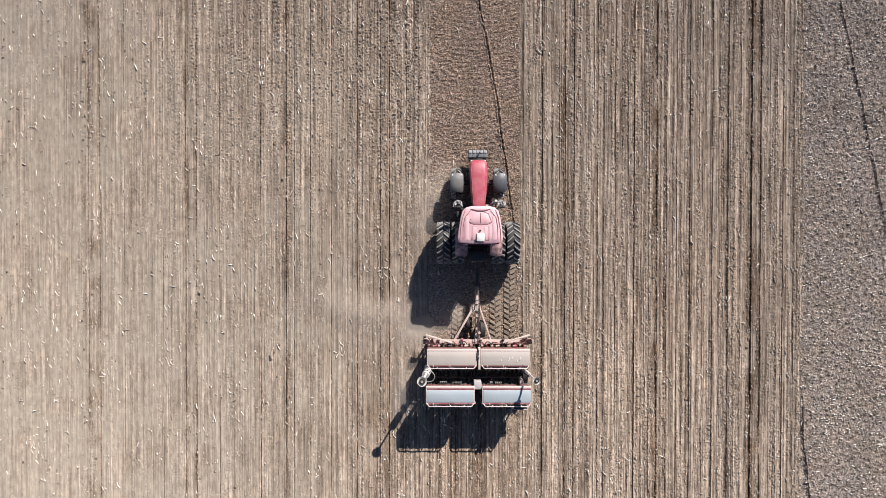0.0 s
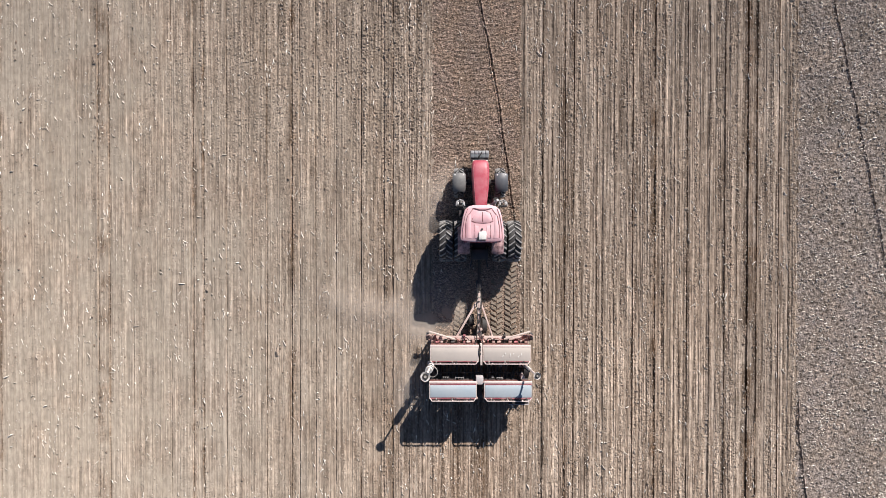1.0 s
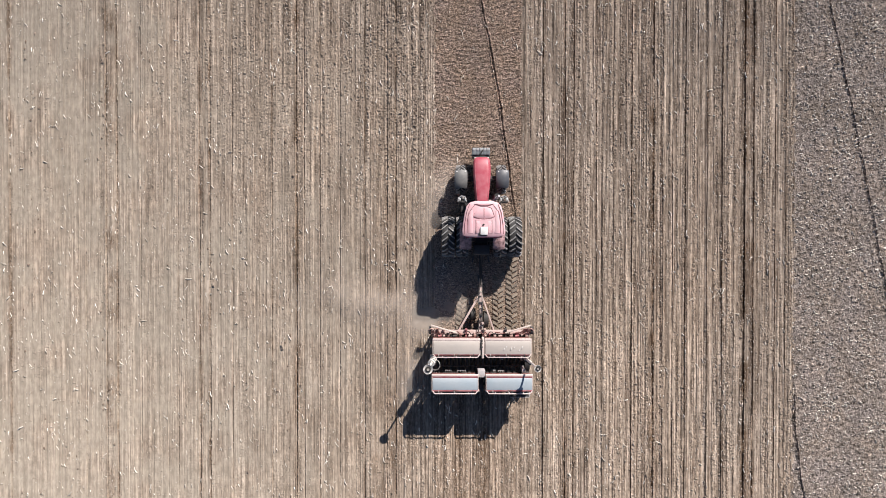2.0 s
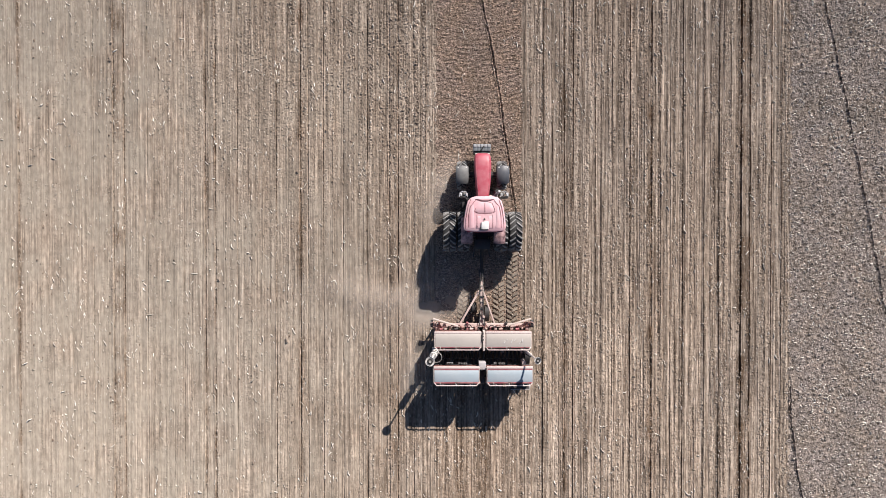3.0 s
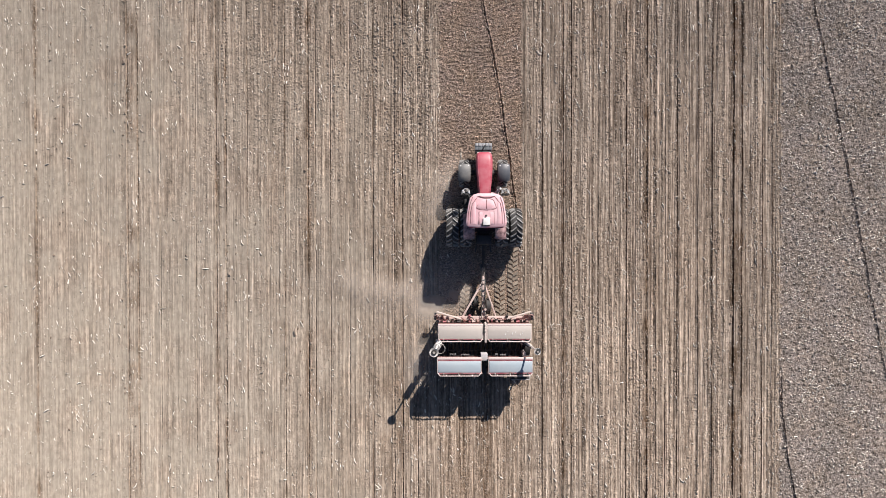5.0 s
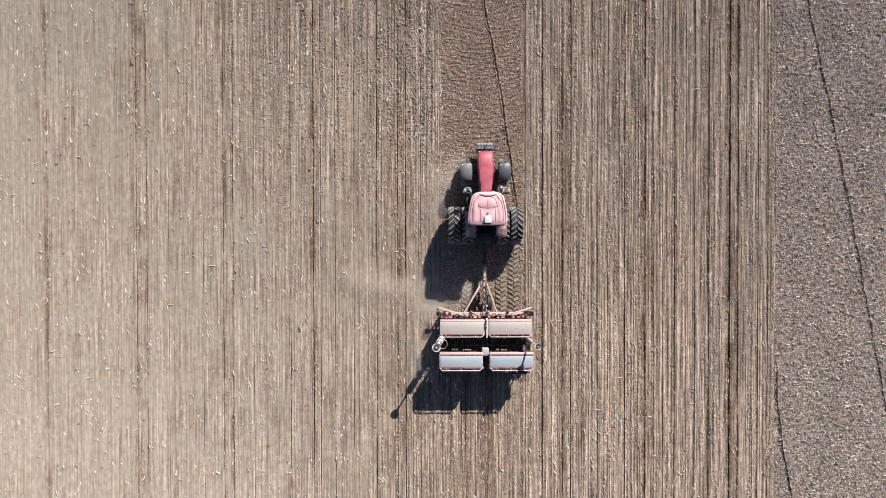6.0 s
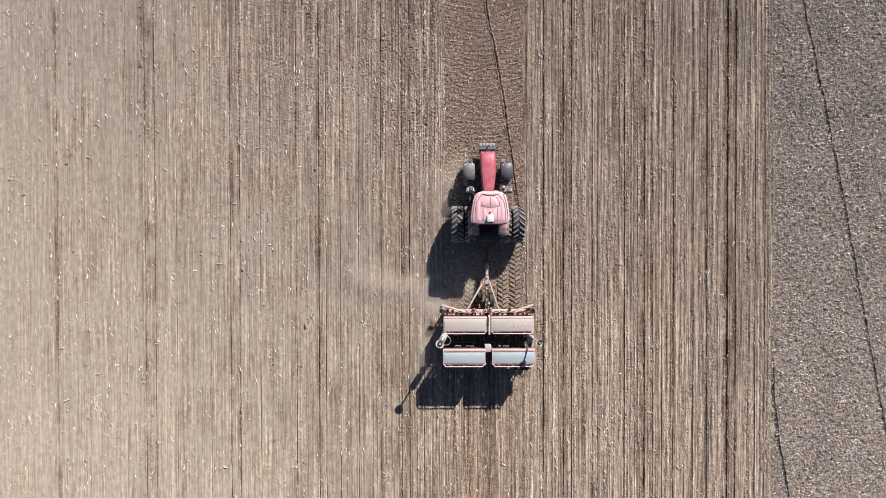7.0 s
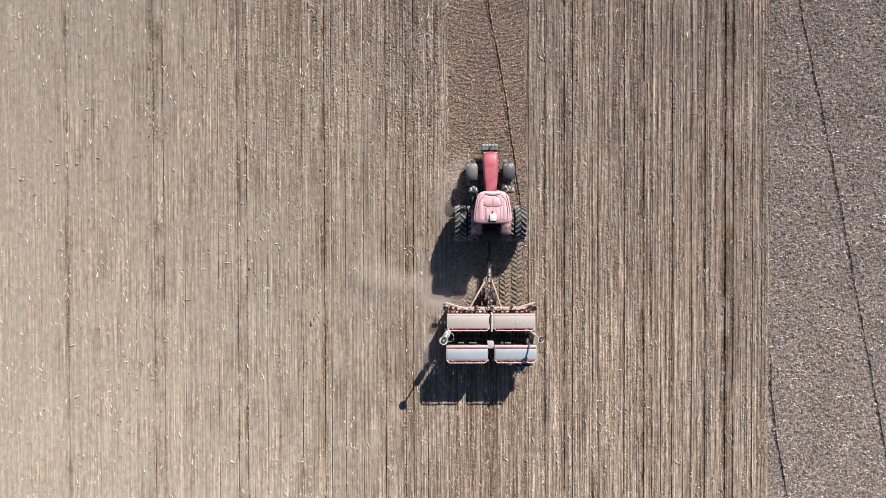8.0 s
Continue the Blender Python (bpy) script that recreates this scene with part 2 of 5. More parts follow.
M_WEIGHT = painted("grey painted weights", (0.40, 0.41, 0.43), (0.46, 0.44, 0.42), dust=0.35, rough=0.5)
M_STEEL = painted("worn bright steel", (0.55, 0.53, 0.50), dust=0.45, rough=0.4, metal=0.5)
M_BLACK = painted("black plastic", (0.025, 0.025, 0.027), (0.15, 0.13, 0.11), dust=0.25, rough=0.5)
M_WHITE = painted("white plastic", (0.80, 0.80, 0.78), dust=0.12, rough=0.4)
M_GREYBOX = painted("pale grey enamel", (0.46, 0.45, 0.47), dust=0.3, rough=0.5)
M_SEAT = painted("dark cloth", (0.05, 0.05, 0.055), dust=0.2, rough=0.9)
M_GLASS = clear_glass("tinted cab glass")
M_LAMP = painted("lamp lens", (0.75, 0.74, 0.70), dust=0.15, rough=0.15)


# ---- mesh helpers ----
def mesh_of(name, bm, material):
    me = bpy.data.meshes.new(name)
    bmesh.ops.recalc_face_normals(bm, faces=bm.faces)
    bm.to_mesh(me)
    bm.free()
    me.materials.append(material)
    return me


def part(name, bm, material, parent, label="", smooth=False):
    me = mesh_of(name, bm, material)
    me.shade_smooth()
    me.set_sharp_from_angle(angle=radians(38))
    ob = new(name, me)
    ob.parent = parent
    if label:
        ob["label"] = label
    return ob


def thing(name, x, y, z, label, category, group="", kind=""):
    ob = new(name)
    ob.empty_display_size = 0.3
    ob.location = (x, y, z)
    return tagged(ob, label, category, group, kind)


def box(bm, x0, x1, y0, y1, z0, z1, bevel=0.0, m=None):
    made = bmesh.ops.create_cube(bm, size=1.0)
    scale = Matrix.Diagonal((abs(x1 - x0), abs(y1 - y0), abs(z1 - z0), 1))
    place = Matrix.Translation(((x0 + x1) / 2, (y0 + y1) / 2, (z0 + z1) / 2)) @ scale
    bmesh.ops.transform(bm, matrix=(m @ place) if m else place, verts=made["verts"])
    if bevel:
        edges = list({e for v in made["verts"] for e in v.link_edges})
        bmesh.ops.bevel(bm, geom=edges, offset=bevel, segments=2, affect="EDGES", profile=0.5)
    return bm


def tube(bm, a, b, r, n=10, r2=None):
    a, b = Vector(a), Vector(b)
    d = b - a
    m = Matrix.Translation((a + b) / 2) @ d.to_track_quat("Z", "Y").to_matrix().to_4x4()
    bmesh.ops.create_cone(bm, cap_ends=True, segments=n, radius1=r, radius2=r if r2 is None else r2, depth=d.length, matrix=m)
    return bm


def bar(bm, a, b, w, h, bevel=0.008):
    """A rectangular bar from a to b, w wide and h high."""
    a, b = Vector(a), Vector(b)
    d = b - a
    side = d.cross(Vector((0, 0, 1)))
    side = side.normalized() if side.length > 1e-4 else Vector((1, 0, 0))
    up = side.cross(d).normalized()
    m = Matrix((side, d.normalized(), up)).transposed().to_4x4()
    m.translation = (a + b) / 2
    return box(bm, -w / 2, w / 2, -d.length / 2, d.length / 2, -h / 2, h / 2, bevel, m)


def loft(bm, rings, close=True, caps=True):
    """Skins rings of points, all of one length."""
    rows = [[bm.verts.new(p) for p in ring] for ring in rings]
    n = len(rows[0])
    for a, b in zip(rows, rows[1:]):
        for i in range(n if close else n - 1):
            bm.faces.new((a[i], a[(i + 1) % n], b[(i + 1) % n], b[i]))
    if caps and close:
        bm.faces.new(rows[0])
        bm.faces.new(rows[-1])
    return bm


def lathe_x(bm, profile, n=40, cx=0.0, cy=0.0, cz=0.0):
    """Turns a closed profile of (x, radius) round the x axis."""
    rings = []
    for i in range(n + 1):
        a = 2 * math.pi * (i % n) / n
        rings.append([(cx + u, cy + r * math.cos(a), cz + r * math.sin(a)) for u, r in profile])
    loft(bm, rings, close=True, caps=False)
    bmesh.ops.remove_doubles(bm, verts=bm.verts, dist=1e-5)
    return bm


def B():
    return bmesh.new()


# ---- the field ----
GX0, GX1, GY0, GY1 = -28.0, 26.5, -18.5, 15.0
STRIP0, STRIP1, STRIP_END, EDGE = -0.56, 3.84, -4.9, 17.80
STEP = 0.07
rng = np.random.default_rng(7)
# furrows cut by the coulters and wheels: place, depth, half width
FURROWS = [(-22.20, 0.055, 0.065), (-18.35, 0.030, 0.050), (-17.30, 0.050, 0.060), (-16.75, 0.055, 0.060), (-15.55, 0.030, 0.050), (-13.65, 0.035, 0.045), (-12.55, 0.045, 0.060), (-12.02, 0.055, 0.060),
           (-10.88, 0.040, 0.045), (-8.86, 0.055, 0.042), (-7.61, 0.050, 0.060), (-7.22, 0.040, 0.050), (-6.42, 0.035, 0.050), (-5.40, 0.033, 0.050), (-4.13, 0.060, 0.045),
           (-3.00, 0.042, 0.066), (-2.55, 0.070, 0.055), (-1.74, 0.033, 0.055), (4.96, 0.095, 0.034), (6.07, 0.065, 0.050), (6.52, 0.065, 0.036),
           (7.69, 0.060, 0.028), (9.48, 0.095, 0.034), (10.59, 0.085, 0.055), (11.06, 0.042, 0.032), (12.22, 0.080, 0.032), (14.10, 0.085, 0.034),
           (15.24, 0.099, 0.058), (15.70, 0.085, 0.040), (16.81, 0.085, 0.032), (17.34, 0.032, 0.028), (5.45, 0.032, 0.028), (8.55, 0.032, 0.028), (13.32, 0.045, 0.028)]
# fainter lines between them, at uneven spacing
x_line = GX0 + 0.2
while x_line < EDGE - 0.1:
    if not STRIP0 - 0.1 < x_line < STRIP1 + 0.1 and min(abs(x_line - f[0]) for f in FURROWS) > 0.16:
        strong = 0.8 if x_line > STRIP1 else 0.38
        FURROWS.append((x_line, strong * rng.uniform(0.004, 0.022), rng.uniform(0.02, 0.035)))
    x_line += rng.choice((0.17, 0.17, 0.34, 0.51, 0.25))
xs = list(np.arange(GX0, GX1 + 0.01, 0.037))
for fx, depth, half in FURROWS:
    xs = [x for x in xs if abs(x - fx) > half + 0.008] + [fx - half, fx - half * 0.35, fx + half * 0.35, fx + half]
for edge in (STRIP0, STRIP1, EDGE):
    xs = [x for x in xs if abs(x - edge) > 0.02] + [edge]
xs = np.array(sorted(xs))
ys = np.arange(GY0, GY1 + 0.01, STEP)
far = np.array([2, 8, 30, 120, 500, 2000.0])
xs_all = np.concatenate([GX0 - far[::-1], xs, GX1 + far])
ys_all = np.concatenate([GY0 - far[::-1], ys, GY1 + far])


def smooth(a, k, axis):
    if k < 2:
        return a
    kernel = np.hanning(k + 2)[1:-1]
    kernel /= kernel.sum()
    return np.apply_along_axis(lambda v: np.convolve(v, kernel, mode="same"), axis, a)


nx, ny = len(xs), len(ys)
XX, YY = np.meshgrid(xs, ys, indexing="ij")
IN_STRIP = (XX > STRIP0) & (XX < STRIP1) & (YY > STRIP_END)
IN_FIELD = XX > EDGE
tilled = IN_STRIP | IN_FIELD
# some rows lie smooth, others are crumbly; it changes slowly along the row
rows_rough = smooth(rng.normal(0, 1, nx), 5, 0) * 1.9 + smooth(rng.normal(0, 1, nx), 17, 0) * 1.8
crumbly = np.clip(0.50 + 0.22 * rows_rough[:, None] + 0.34 * smooth(smooth(rng.normal(0, 1, (nx, ny)), 5, 0), 41, 1) * 8, 0.22, 1)
crumbly *= np.where(XX > STRIP1, 1.0, np.where(XX < -5, 0.68, 0.8))
# rougher ahead of the machine, where less of the painted haze lies
ahead = np.clip((YY + 1) / 7.0, 0, 1) * np.clip((XX + 16) / 5.0, 0, 1) * (XX < STRIP0)
crumbly = np.clip(crumbly + 0.32 * ahead, 0, 1)
# ridges of the drilled rows: one profile across, wandering slowly along
across = smooth(rng.normal(0, 1, nx), 2, 0)[:, None] + 0.9 * smooth(rng.normal(0, 1, nx), 5, 0)[:, None]
slow = smooth(rng.normal(0, 1, (nx, ny)), 45, 1) * 3.8
bold = np.where(XX > STRIP1, 1.05, 0.7)
loose = smooth(rng.normal(0, 1, (nx, ny)), 3, 0) * 1.7
ridge = 0.0095 * bold * across + 0.005 * slow + 0.021 * np.where(XX < -4, 0.45, 0.6) * (1 + 0.5 * ahead) * crumbly * loose + 0.0012 * rng.normal(0, 1, (nx, ny)) + 0.010 * np.sin(XX * 2 * math.pi / 1.02 + 0.6)
grains = smooth(rng.normal(0, 1, (nx, ny)), 4, 0) * 2.0
swell = smooth(smooth(rng.normal(0, 1, (nx, ny)), 31, 0), 9, 1)
lumps = 0.004 * rng.normal(0, 1, (nx, ny)) + np.where(IN_STRIP, 0.006, 0.0065) * grains + 0.006 * smooth(smooth(rng.normal(0, 1, (nx, ny)), 7, 0), 4, 1) * 4 + 0.02 * swell
# the harrow leaves curved cross ripples in the fresh strip
bow = 0.55 * ((XX - 1.2) / 2.2) ** 2 - 0.10 * XX
ripple = np.sin((YY - bow) * 2 * math.pi / 0.27 + 16 * swell)
Z = np.where(tilled, lumps + np.where(IN_STRIP, 0.013, 0.003) * ripple * np.clip(0.8 + 0.35 * grains, 0.0, 1.6), ridge)
for fx, depth, half in FURROWS:
    wander = 0.95 + 0.6 * smooth(rng.normal(0, 1, ny), 19, 0) * 2.2 + 0.22 * rng.normal(0, 1, ny)
    cut = np.clip(1 - np.abs(XX - fx) / (half + 0.004), 0, 1) > 0
    inner = np.abs(XX - fx) < half * 0.6
    Z -= np.where(inner, depth * (0.8 if fx > STRIP1 else 1.15), 0) * np.clip(wander, 0.15, 1.5)[None, :]
    Z += np.where(cut & ~inner, 0.012, 0) * rng.uniform(0.2, 1.8, (nx, ny))


# the marker's scratch lines, which run askew over the tilled ground
def scratch(points, depth, half):
    global Z
    px, py = np.array([p[0] for p in points]), np.array([p[1] for p in points])
    order = np.argsort(py)
    line = np.interp(YY, py[order], px[order]) + 0.018 * np.sin(YY * 2.1) + 0.008 * np.sin(YY * 7.7 + 1)
    inside = (YY > py.min()) & (YY < py.max())
    depth = depth * np.clip((py.max() - YY) / 1.2, 0, 1) * np.clip(1.0 + 0.5 * rng.normal(0, 1, ny), 0.4, 1.8)[None, :]
    d = np.abs(XX - line) + 0.012 * rng.normal(0, 1, (nx, ny))
    Z = Z - np.where(inside & (d < half), depth, 0) + np.where(inside & (XX - line > half) & (XX - line < 2.6 * half), 0.35 * depth, 0) + np.where(inside & (line - XX > half) & (line - XX < 2.4 * half), 0.42 * depth, 0)


scratch([(18.60, 17.5), (19.5, 11.97), (20.72, 6.35), (21.81, 1.0), (23.14, -6.17), (25.6, -19.0)], 0.075, 0.027)
scratch([(17.80, -7.4), (17.92, -10.0), (18.15, -12.0), (18.55, -14.27), (19.5, -19.0)], 0.07, 0.034)
scratch([(1.05, 17.5), (1.78, 11.99), (2.58, 7.85), (3.47, 1.61), (3.75, -1.2)], 0.085, 0.040)
scratch([(24.2, 17.5), (25.2, 11.0), (26.6, 4.0)], 0.075, 0.027)
# wheel paths of the machine press the strip flat
for wx in (0.11, 0.81, 2.67, 3.37):
    flat = (np.abs(XX - wx) < 0.33) & (YY < 0.2) & (YY > STRIP_END)
    Z = np.where(flat, Z * 0.35 - 0.01, Z)
Zall = np.zeros((len(xs_all), len(ys_all)))
k = len(far)
Zall[k:-k, k:-k] = Z
XA, YA = np.meshgrid(xs_all, ys_all, indexing="ij")
drift = np.zeros_like(XA)
drift[k:-k, k:-k] = 0.011 * smooth(smooth(rng.normal(0, 1, (nx, ny)), 5, 0), 3, 1) + 0.04 * smooth(smooth(rng.normal(0, 1, (nx, ny)), 25, 0), 21, 1)
verts = np.stack([XA + drift, YA, Zall], -1).reshape(-1, 3)
w = len(ys_all)
ii, jj = np.meshgrid(np.arange(len(xs_all) - 1), np.arange(w - 1), indexing="ij")
a0 = (ii * w + jj).ravel()
faces = np.stack([a0, a0 + w, a0 + w + 1, a0 + 1], -1)
ground_mesh = bpy.data.meshes.new("ground")
ground_mesh.from_pydata(verts.tolist(), [], faces.tolist())
cx = ((XA[:-1, :-1] + XA[1:, 1:]) / 2).ravel()
cy = ((YA[:-1, :-1] + YA[1:, 1:]) / 2).ravel()
ragged = 0.07 * np.sin(cy * 5.3) + 0.05 * np.sin(cy * 13.1 + 1) + 0.04 * np.sin(cy * 29.0)
index = (((cx > STRIP0 + 0.9 * ragged) & (cx < STRIP1 - ragged * 0.6) & (cy > STRIP_END)) | (cx > EDGE + ragged)).astype(np.int32)
# moist earth turned up along some rows, and airborne haze painted into the soil as paling
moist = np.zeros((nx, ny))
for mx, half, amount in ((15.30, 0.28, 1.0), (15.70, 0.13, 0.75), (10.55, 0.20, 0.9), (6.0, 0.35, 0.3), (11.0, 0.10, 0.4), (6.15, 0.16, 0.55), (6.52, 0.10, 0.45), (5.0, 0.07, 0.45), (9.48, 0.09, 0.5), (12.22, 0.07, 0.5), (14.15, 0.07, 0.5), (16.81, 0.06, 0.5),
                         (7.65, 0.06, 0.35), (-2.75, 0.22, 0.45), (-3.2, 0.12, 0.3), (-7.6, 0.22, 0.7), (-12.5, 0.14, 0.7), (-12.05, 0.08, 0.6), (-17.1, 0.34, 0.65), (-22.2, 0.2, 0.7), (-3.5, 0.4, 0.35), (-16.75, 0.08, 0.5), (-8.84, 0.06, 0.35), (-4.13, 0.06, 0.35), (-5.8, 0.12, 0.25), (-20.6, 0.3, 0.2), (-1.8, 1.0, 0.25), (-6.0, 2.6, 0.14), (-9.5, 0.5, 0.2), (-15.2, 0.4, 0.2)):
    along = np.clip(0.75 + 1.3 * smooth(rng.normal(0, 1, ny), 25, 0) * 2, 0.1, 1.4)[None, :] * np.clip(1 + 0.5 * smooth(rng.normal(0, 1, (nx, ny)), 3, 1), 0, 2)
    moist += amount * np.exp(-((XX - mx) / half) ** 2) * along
# the same mask also darkens the bottoms of the deeper furrows
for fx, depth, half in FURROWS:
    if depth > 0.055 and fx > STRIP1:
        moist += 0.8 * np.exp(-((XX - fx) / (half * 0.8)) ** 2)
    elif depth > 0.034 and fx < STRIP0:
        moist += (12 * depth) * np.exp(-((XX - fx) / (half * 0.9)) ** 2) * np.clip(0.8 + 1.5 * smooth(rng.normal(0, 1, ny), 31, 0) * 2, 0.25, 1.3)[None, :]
# broad darkening to the left of the drill and behind it
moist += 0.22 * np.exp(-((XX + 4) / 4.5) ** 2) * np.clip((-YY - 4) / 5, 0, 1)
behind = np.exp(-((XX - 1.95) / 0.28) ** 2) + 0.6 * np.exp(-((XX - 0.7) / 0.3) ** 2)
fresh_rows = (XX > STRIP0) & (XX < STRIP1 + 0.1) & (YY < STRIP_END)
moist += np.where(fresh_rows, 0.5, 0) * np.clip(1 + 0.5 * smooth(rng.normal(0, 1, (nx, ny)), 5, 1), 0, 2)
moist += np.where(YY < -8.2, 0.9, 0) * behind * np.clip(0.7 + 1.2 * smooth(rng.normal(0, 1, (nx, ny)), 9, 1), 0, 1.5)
# haze brightening painted into the colour, stronger towards the left
haze_pale = np.clip((-XX - 0.6) / 5.0, 0, 1) * 0.46 + np.clip((-XX - 4.0) / 30.0, 0, 1) * 0.3 + np.clip((-XX - 4.0) / 30.0, 0, 1) * np.clip((4 - YY) / 22.0, 0, 1) * 0.25 + np.clip((-XX - 14.0) / 12.0, 0, 1) * np.clip((YY + 8) / 12.0, 0.3, 1) * 0.3
haze_pale *= np.clip(0.9 + 1.2 * smooth(smooth(rng.normal(0, 1, (nx, ny)), 61, 0), 31, 1) * 6, 0.4, 1.4)
haze_pale *= 1 - 0.45 * np.clip((YY - 1) / 9.0, 0, 1) * np.clip((XX + 16) / 5.0, 0, 1)
haze_pale *= 1 - 0.75 * np.clip(moist, 0, 1)
crumbly = np.clip(crumbly + 0.5 * np.clip(moist, 0, 1), 0, 1) * (1 - 0.35 * np.clip(haze_pale, 0, 1))
for key, field in (("moist", np.clip(moist * 0.6, 0, 1)), ("haze_pale", np.clip(haze_pale, 0, 0.72)), ("crumbly", crumbly)):
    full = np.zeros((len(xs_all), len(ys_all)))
    # over the strip the darkening eases leftwards, painting in dust haze
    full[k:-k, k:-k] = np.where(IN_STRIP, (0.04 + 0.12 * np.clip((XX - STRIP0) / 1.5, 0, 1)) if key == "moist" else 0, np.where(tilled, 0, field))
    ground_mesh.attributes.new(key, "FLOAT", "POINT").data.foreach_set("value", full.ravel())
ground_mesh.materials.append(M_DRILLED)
ground_mesh.materials.append(M_TILLED)
ground_mesh.materials.append(M_STRIP)
index = np.where((index == 1) & (cx < EDGE - 2), 2, index).astype(np.int32)
ground_mesh.polygons.foreach_set("material_index", index)
ground_mesh.update()
ground = tagged(new("ground", ground_mesh), "dry brown field with drilled rows and darker tilled soil", "field", kind="structure")


def ground_z(x, y):
    i = min(max(int(np.searchsorted(xs, x)), 0), nx - 1)
    j = min(max(int((y - GY0) / STEP), 0), ny - 1)
    return float(Z[i, j])


def is_tilled(x, y):
    return (STRIP0 < x < STRIP1 and y > STRIP_END) or x > EDGE


def pieces(name, material, label, category, makers):
    """Loose bits of one kind, joined into one object."""
    vs, fs = [], []
    for pv, pf in makers:
        base = len(vs)
        vs.extend(pv)
        fs.extend(tuple(base + i for i in f) for f in pf)
    me = bpy.data.meshes.new(name)
    me.from_pydata(vs, [], fs)
    me.materials.append(material)
    return tagged(new(name, me), label, category, kind="stuff")


def lump(x, y, z, r, squash=0.7, stretch=1.0):
    """An angular clod: an octahedron-like body with uneven corners."""
    pv = []
    for lat, n in ((-0.6, 4), (0.25, 5)):
        for i in range(n):
            a = 2 * math.pi * (i + random.random() * 0.6) / n
            rr = r * random.uniform(0.75, 1.15) * math.sqrt(1 - lat * lat)
            pv.append((x + rr * math.cos(a), y + rr * stretch * math.sin(a), z + r * squash * lat))
    pv.append((x + random.uniform(-0.3, 0.3) * r, y + random.uniform(-0.3, 0.3) * r, z + r * squash))
    pf = [(4 + i, 4 + (i + 1) % 5, 9) for i in range(5)]
    pf += [(0, 1, 5, 4), (1, 2, 6, 5), (2, 3, 7, 6), (3, 0, 8, 7), (0, 4, 8)]
    return pv, pf


def stalk(x, y, z, length, width, turn):
    """A bent flattened straw."""
    pv = []
    bend, lift = random.uniform(-0.35, 0.35) * length, random.uniform(0.0, 0.02)
    c, s = math.cos(turn), math.sin(turn)
    for t, off, up in ((-0.5, 0, 0), (0.0, bend * 0.3, lift + 0.012), (0.5, 0, 0.004)):
        broad = width * (1.0 if t == 0.0 else random.uniform(0.35, 0.95))
        for side, h in ((-0.5, 0), (0.5, 0), (0, 0.5)):
            u, v = t * length, off + side * broad
            pv.append((x + u * c - v * s, y + u * s + v * c, z + up + h * broad))
    pf = []
    for q in (0, 3):
        for i in range(3):
            pf.append((q + i, q + (i + 1) % 3, q + 3 + (i + 1) % 3, q + 3 + i))
    return pv, pf + [(0, 1, 2), (6, 7, 8)]


random.seed(11)
straw = []


def lay(x, y, lift, length, width, turn):
    straw.append(stalk(x, y, ground_z(x, y) + lift, length, width, turn))


# stout stubble stalks, mostly lying along the rows, some in loose bunches
centres = [(random.uniform(GX0, EDGE), random.uniform(GY0, GY1)) for _ in range(620)]
for _ in range(3100):
    if random.random() < 0.5:
        mx, my = random.choice(centres)
        x, y = random.gauss(mx, 0.16), random.gauss(my, 0.28)
    else:
        x, y = random.uniform(GX0, EDGE), random.uniform(GY0, GY1)
    if STRIP0 < x < STRIP1 and y > STRIP_END and random.random() < 0.6:
        continue
    turn = random.gauss(math.pi / 2 + 0.25, 0.35) if random.random() < 0.8 else random.uniform(0, math.pi)
    lay(x, y, 0.009, random.choice((0.10, 0.12, 0.15, 0.18, 0.22, 0.30)) * random.uniform(0.8, 1.15), random.uniform(0.028, 0.060), turn)
# the tilled ground carries more, short and in drifts
drifts = [(EDGE + 0.4 + (GX1 - EDGE) * random.random() ** 0.8, random.uniform(GY0, GY1)) for _ in range(190)]
for _ in range(3200):
    x, y = random.uniform(EDGE, GX1), random.uniform(GY0, GY1)
    if random.random() < 0.6:
        mx, my = random.choice(drifts)
        x, y = max(EDGE - 0.2, random.gauss(mx, 0.32)), random.gauss(my, 0.32)
    lay(x, y, 0.02, random.uniform(0.06, 0.19), random.uniform(0.026, 0.060), random.uniform(0, math.pi))
# chaff: short bits everywhere between
for _ in range(4800):
    x, y = random.uniform(GX0, EDGE), random.uniform(GY0, GY1)
    lay(x, y, 0.008, random.uniform(0.04, 0.11), random.uniform(0.014, 0.030), random.gauss(math.pi / 2, 0.6))
pieces("straw_litter", M_STRAW, "pale dry straw scattered over the drilled soil", "straw", straw)

clods = []
for cx0, spread, count in ((-17.4, 0.16, 330), (-8.0, 0.25, 260), (10.6, 0.14, 380), (15.35, 0.3, 400), (6.25, 0.22, 280), (-2.8, 0.16, 260), (-21.0, 0.4, 160), (-12.2, 0.25, 200), (9.45, 0.12, 120), (14.1, 0.1, 120)):
    for _ in range(count // 2):
        x, y = random.gauss(cx0, spread), random.uniform(GY0, GY1)
        r = random.choice((0.018, 0.025, 0.025, 0.035, 0.05)) * (1.9 if random.random() < 0.05 else 1.0)
        clods.append(lump(x, y, ground_z(x, y) + r * 0.3, r, random.uniform(0.5, 1.1), random.uniform(0.9, 2.3)))
for _ in range(1300):
    x, y = GX0 + (GX1 - GX0) * random.random() ** 0.6, random.uniform(GY0, GY1)
    r = random.choice((0.015, 0.02, 0.025, 0.035))
    clods.append(lump(x, y, ground_z(x, y) + r * 0.3, r, random.uniform(0.5, 1.1), random.uniform(0.9, 2.3)))
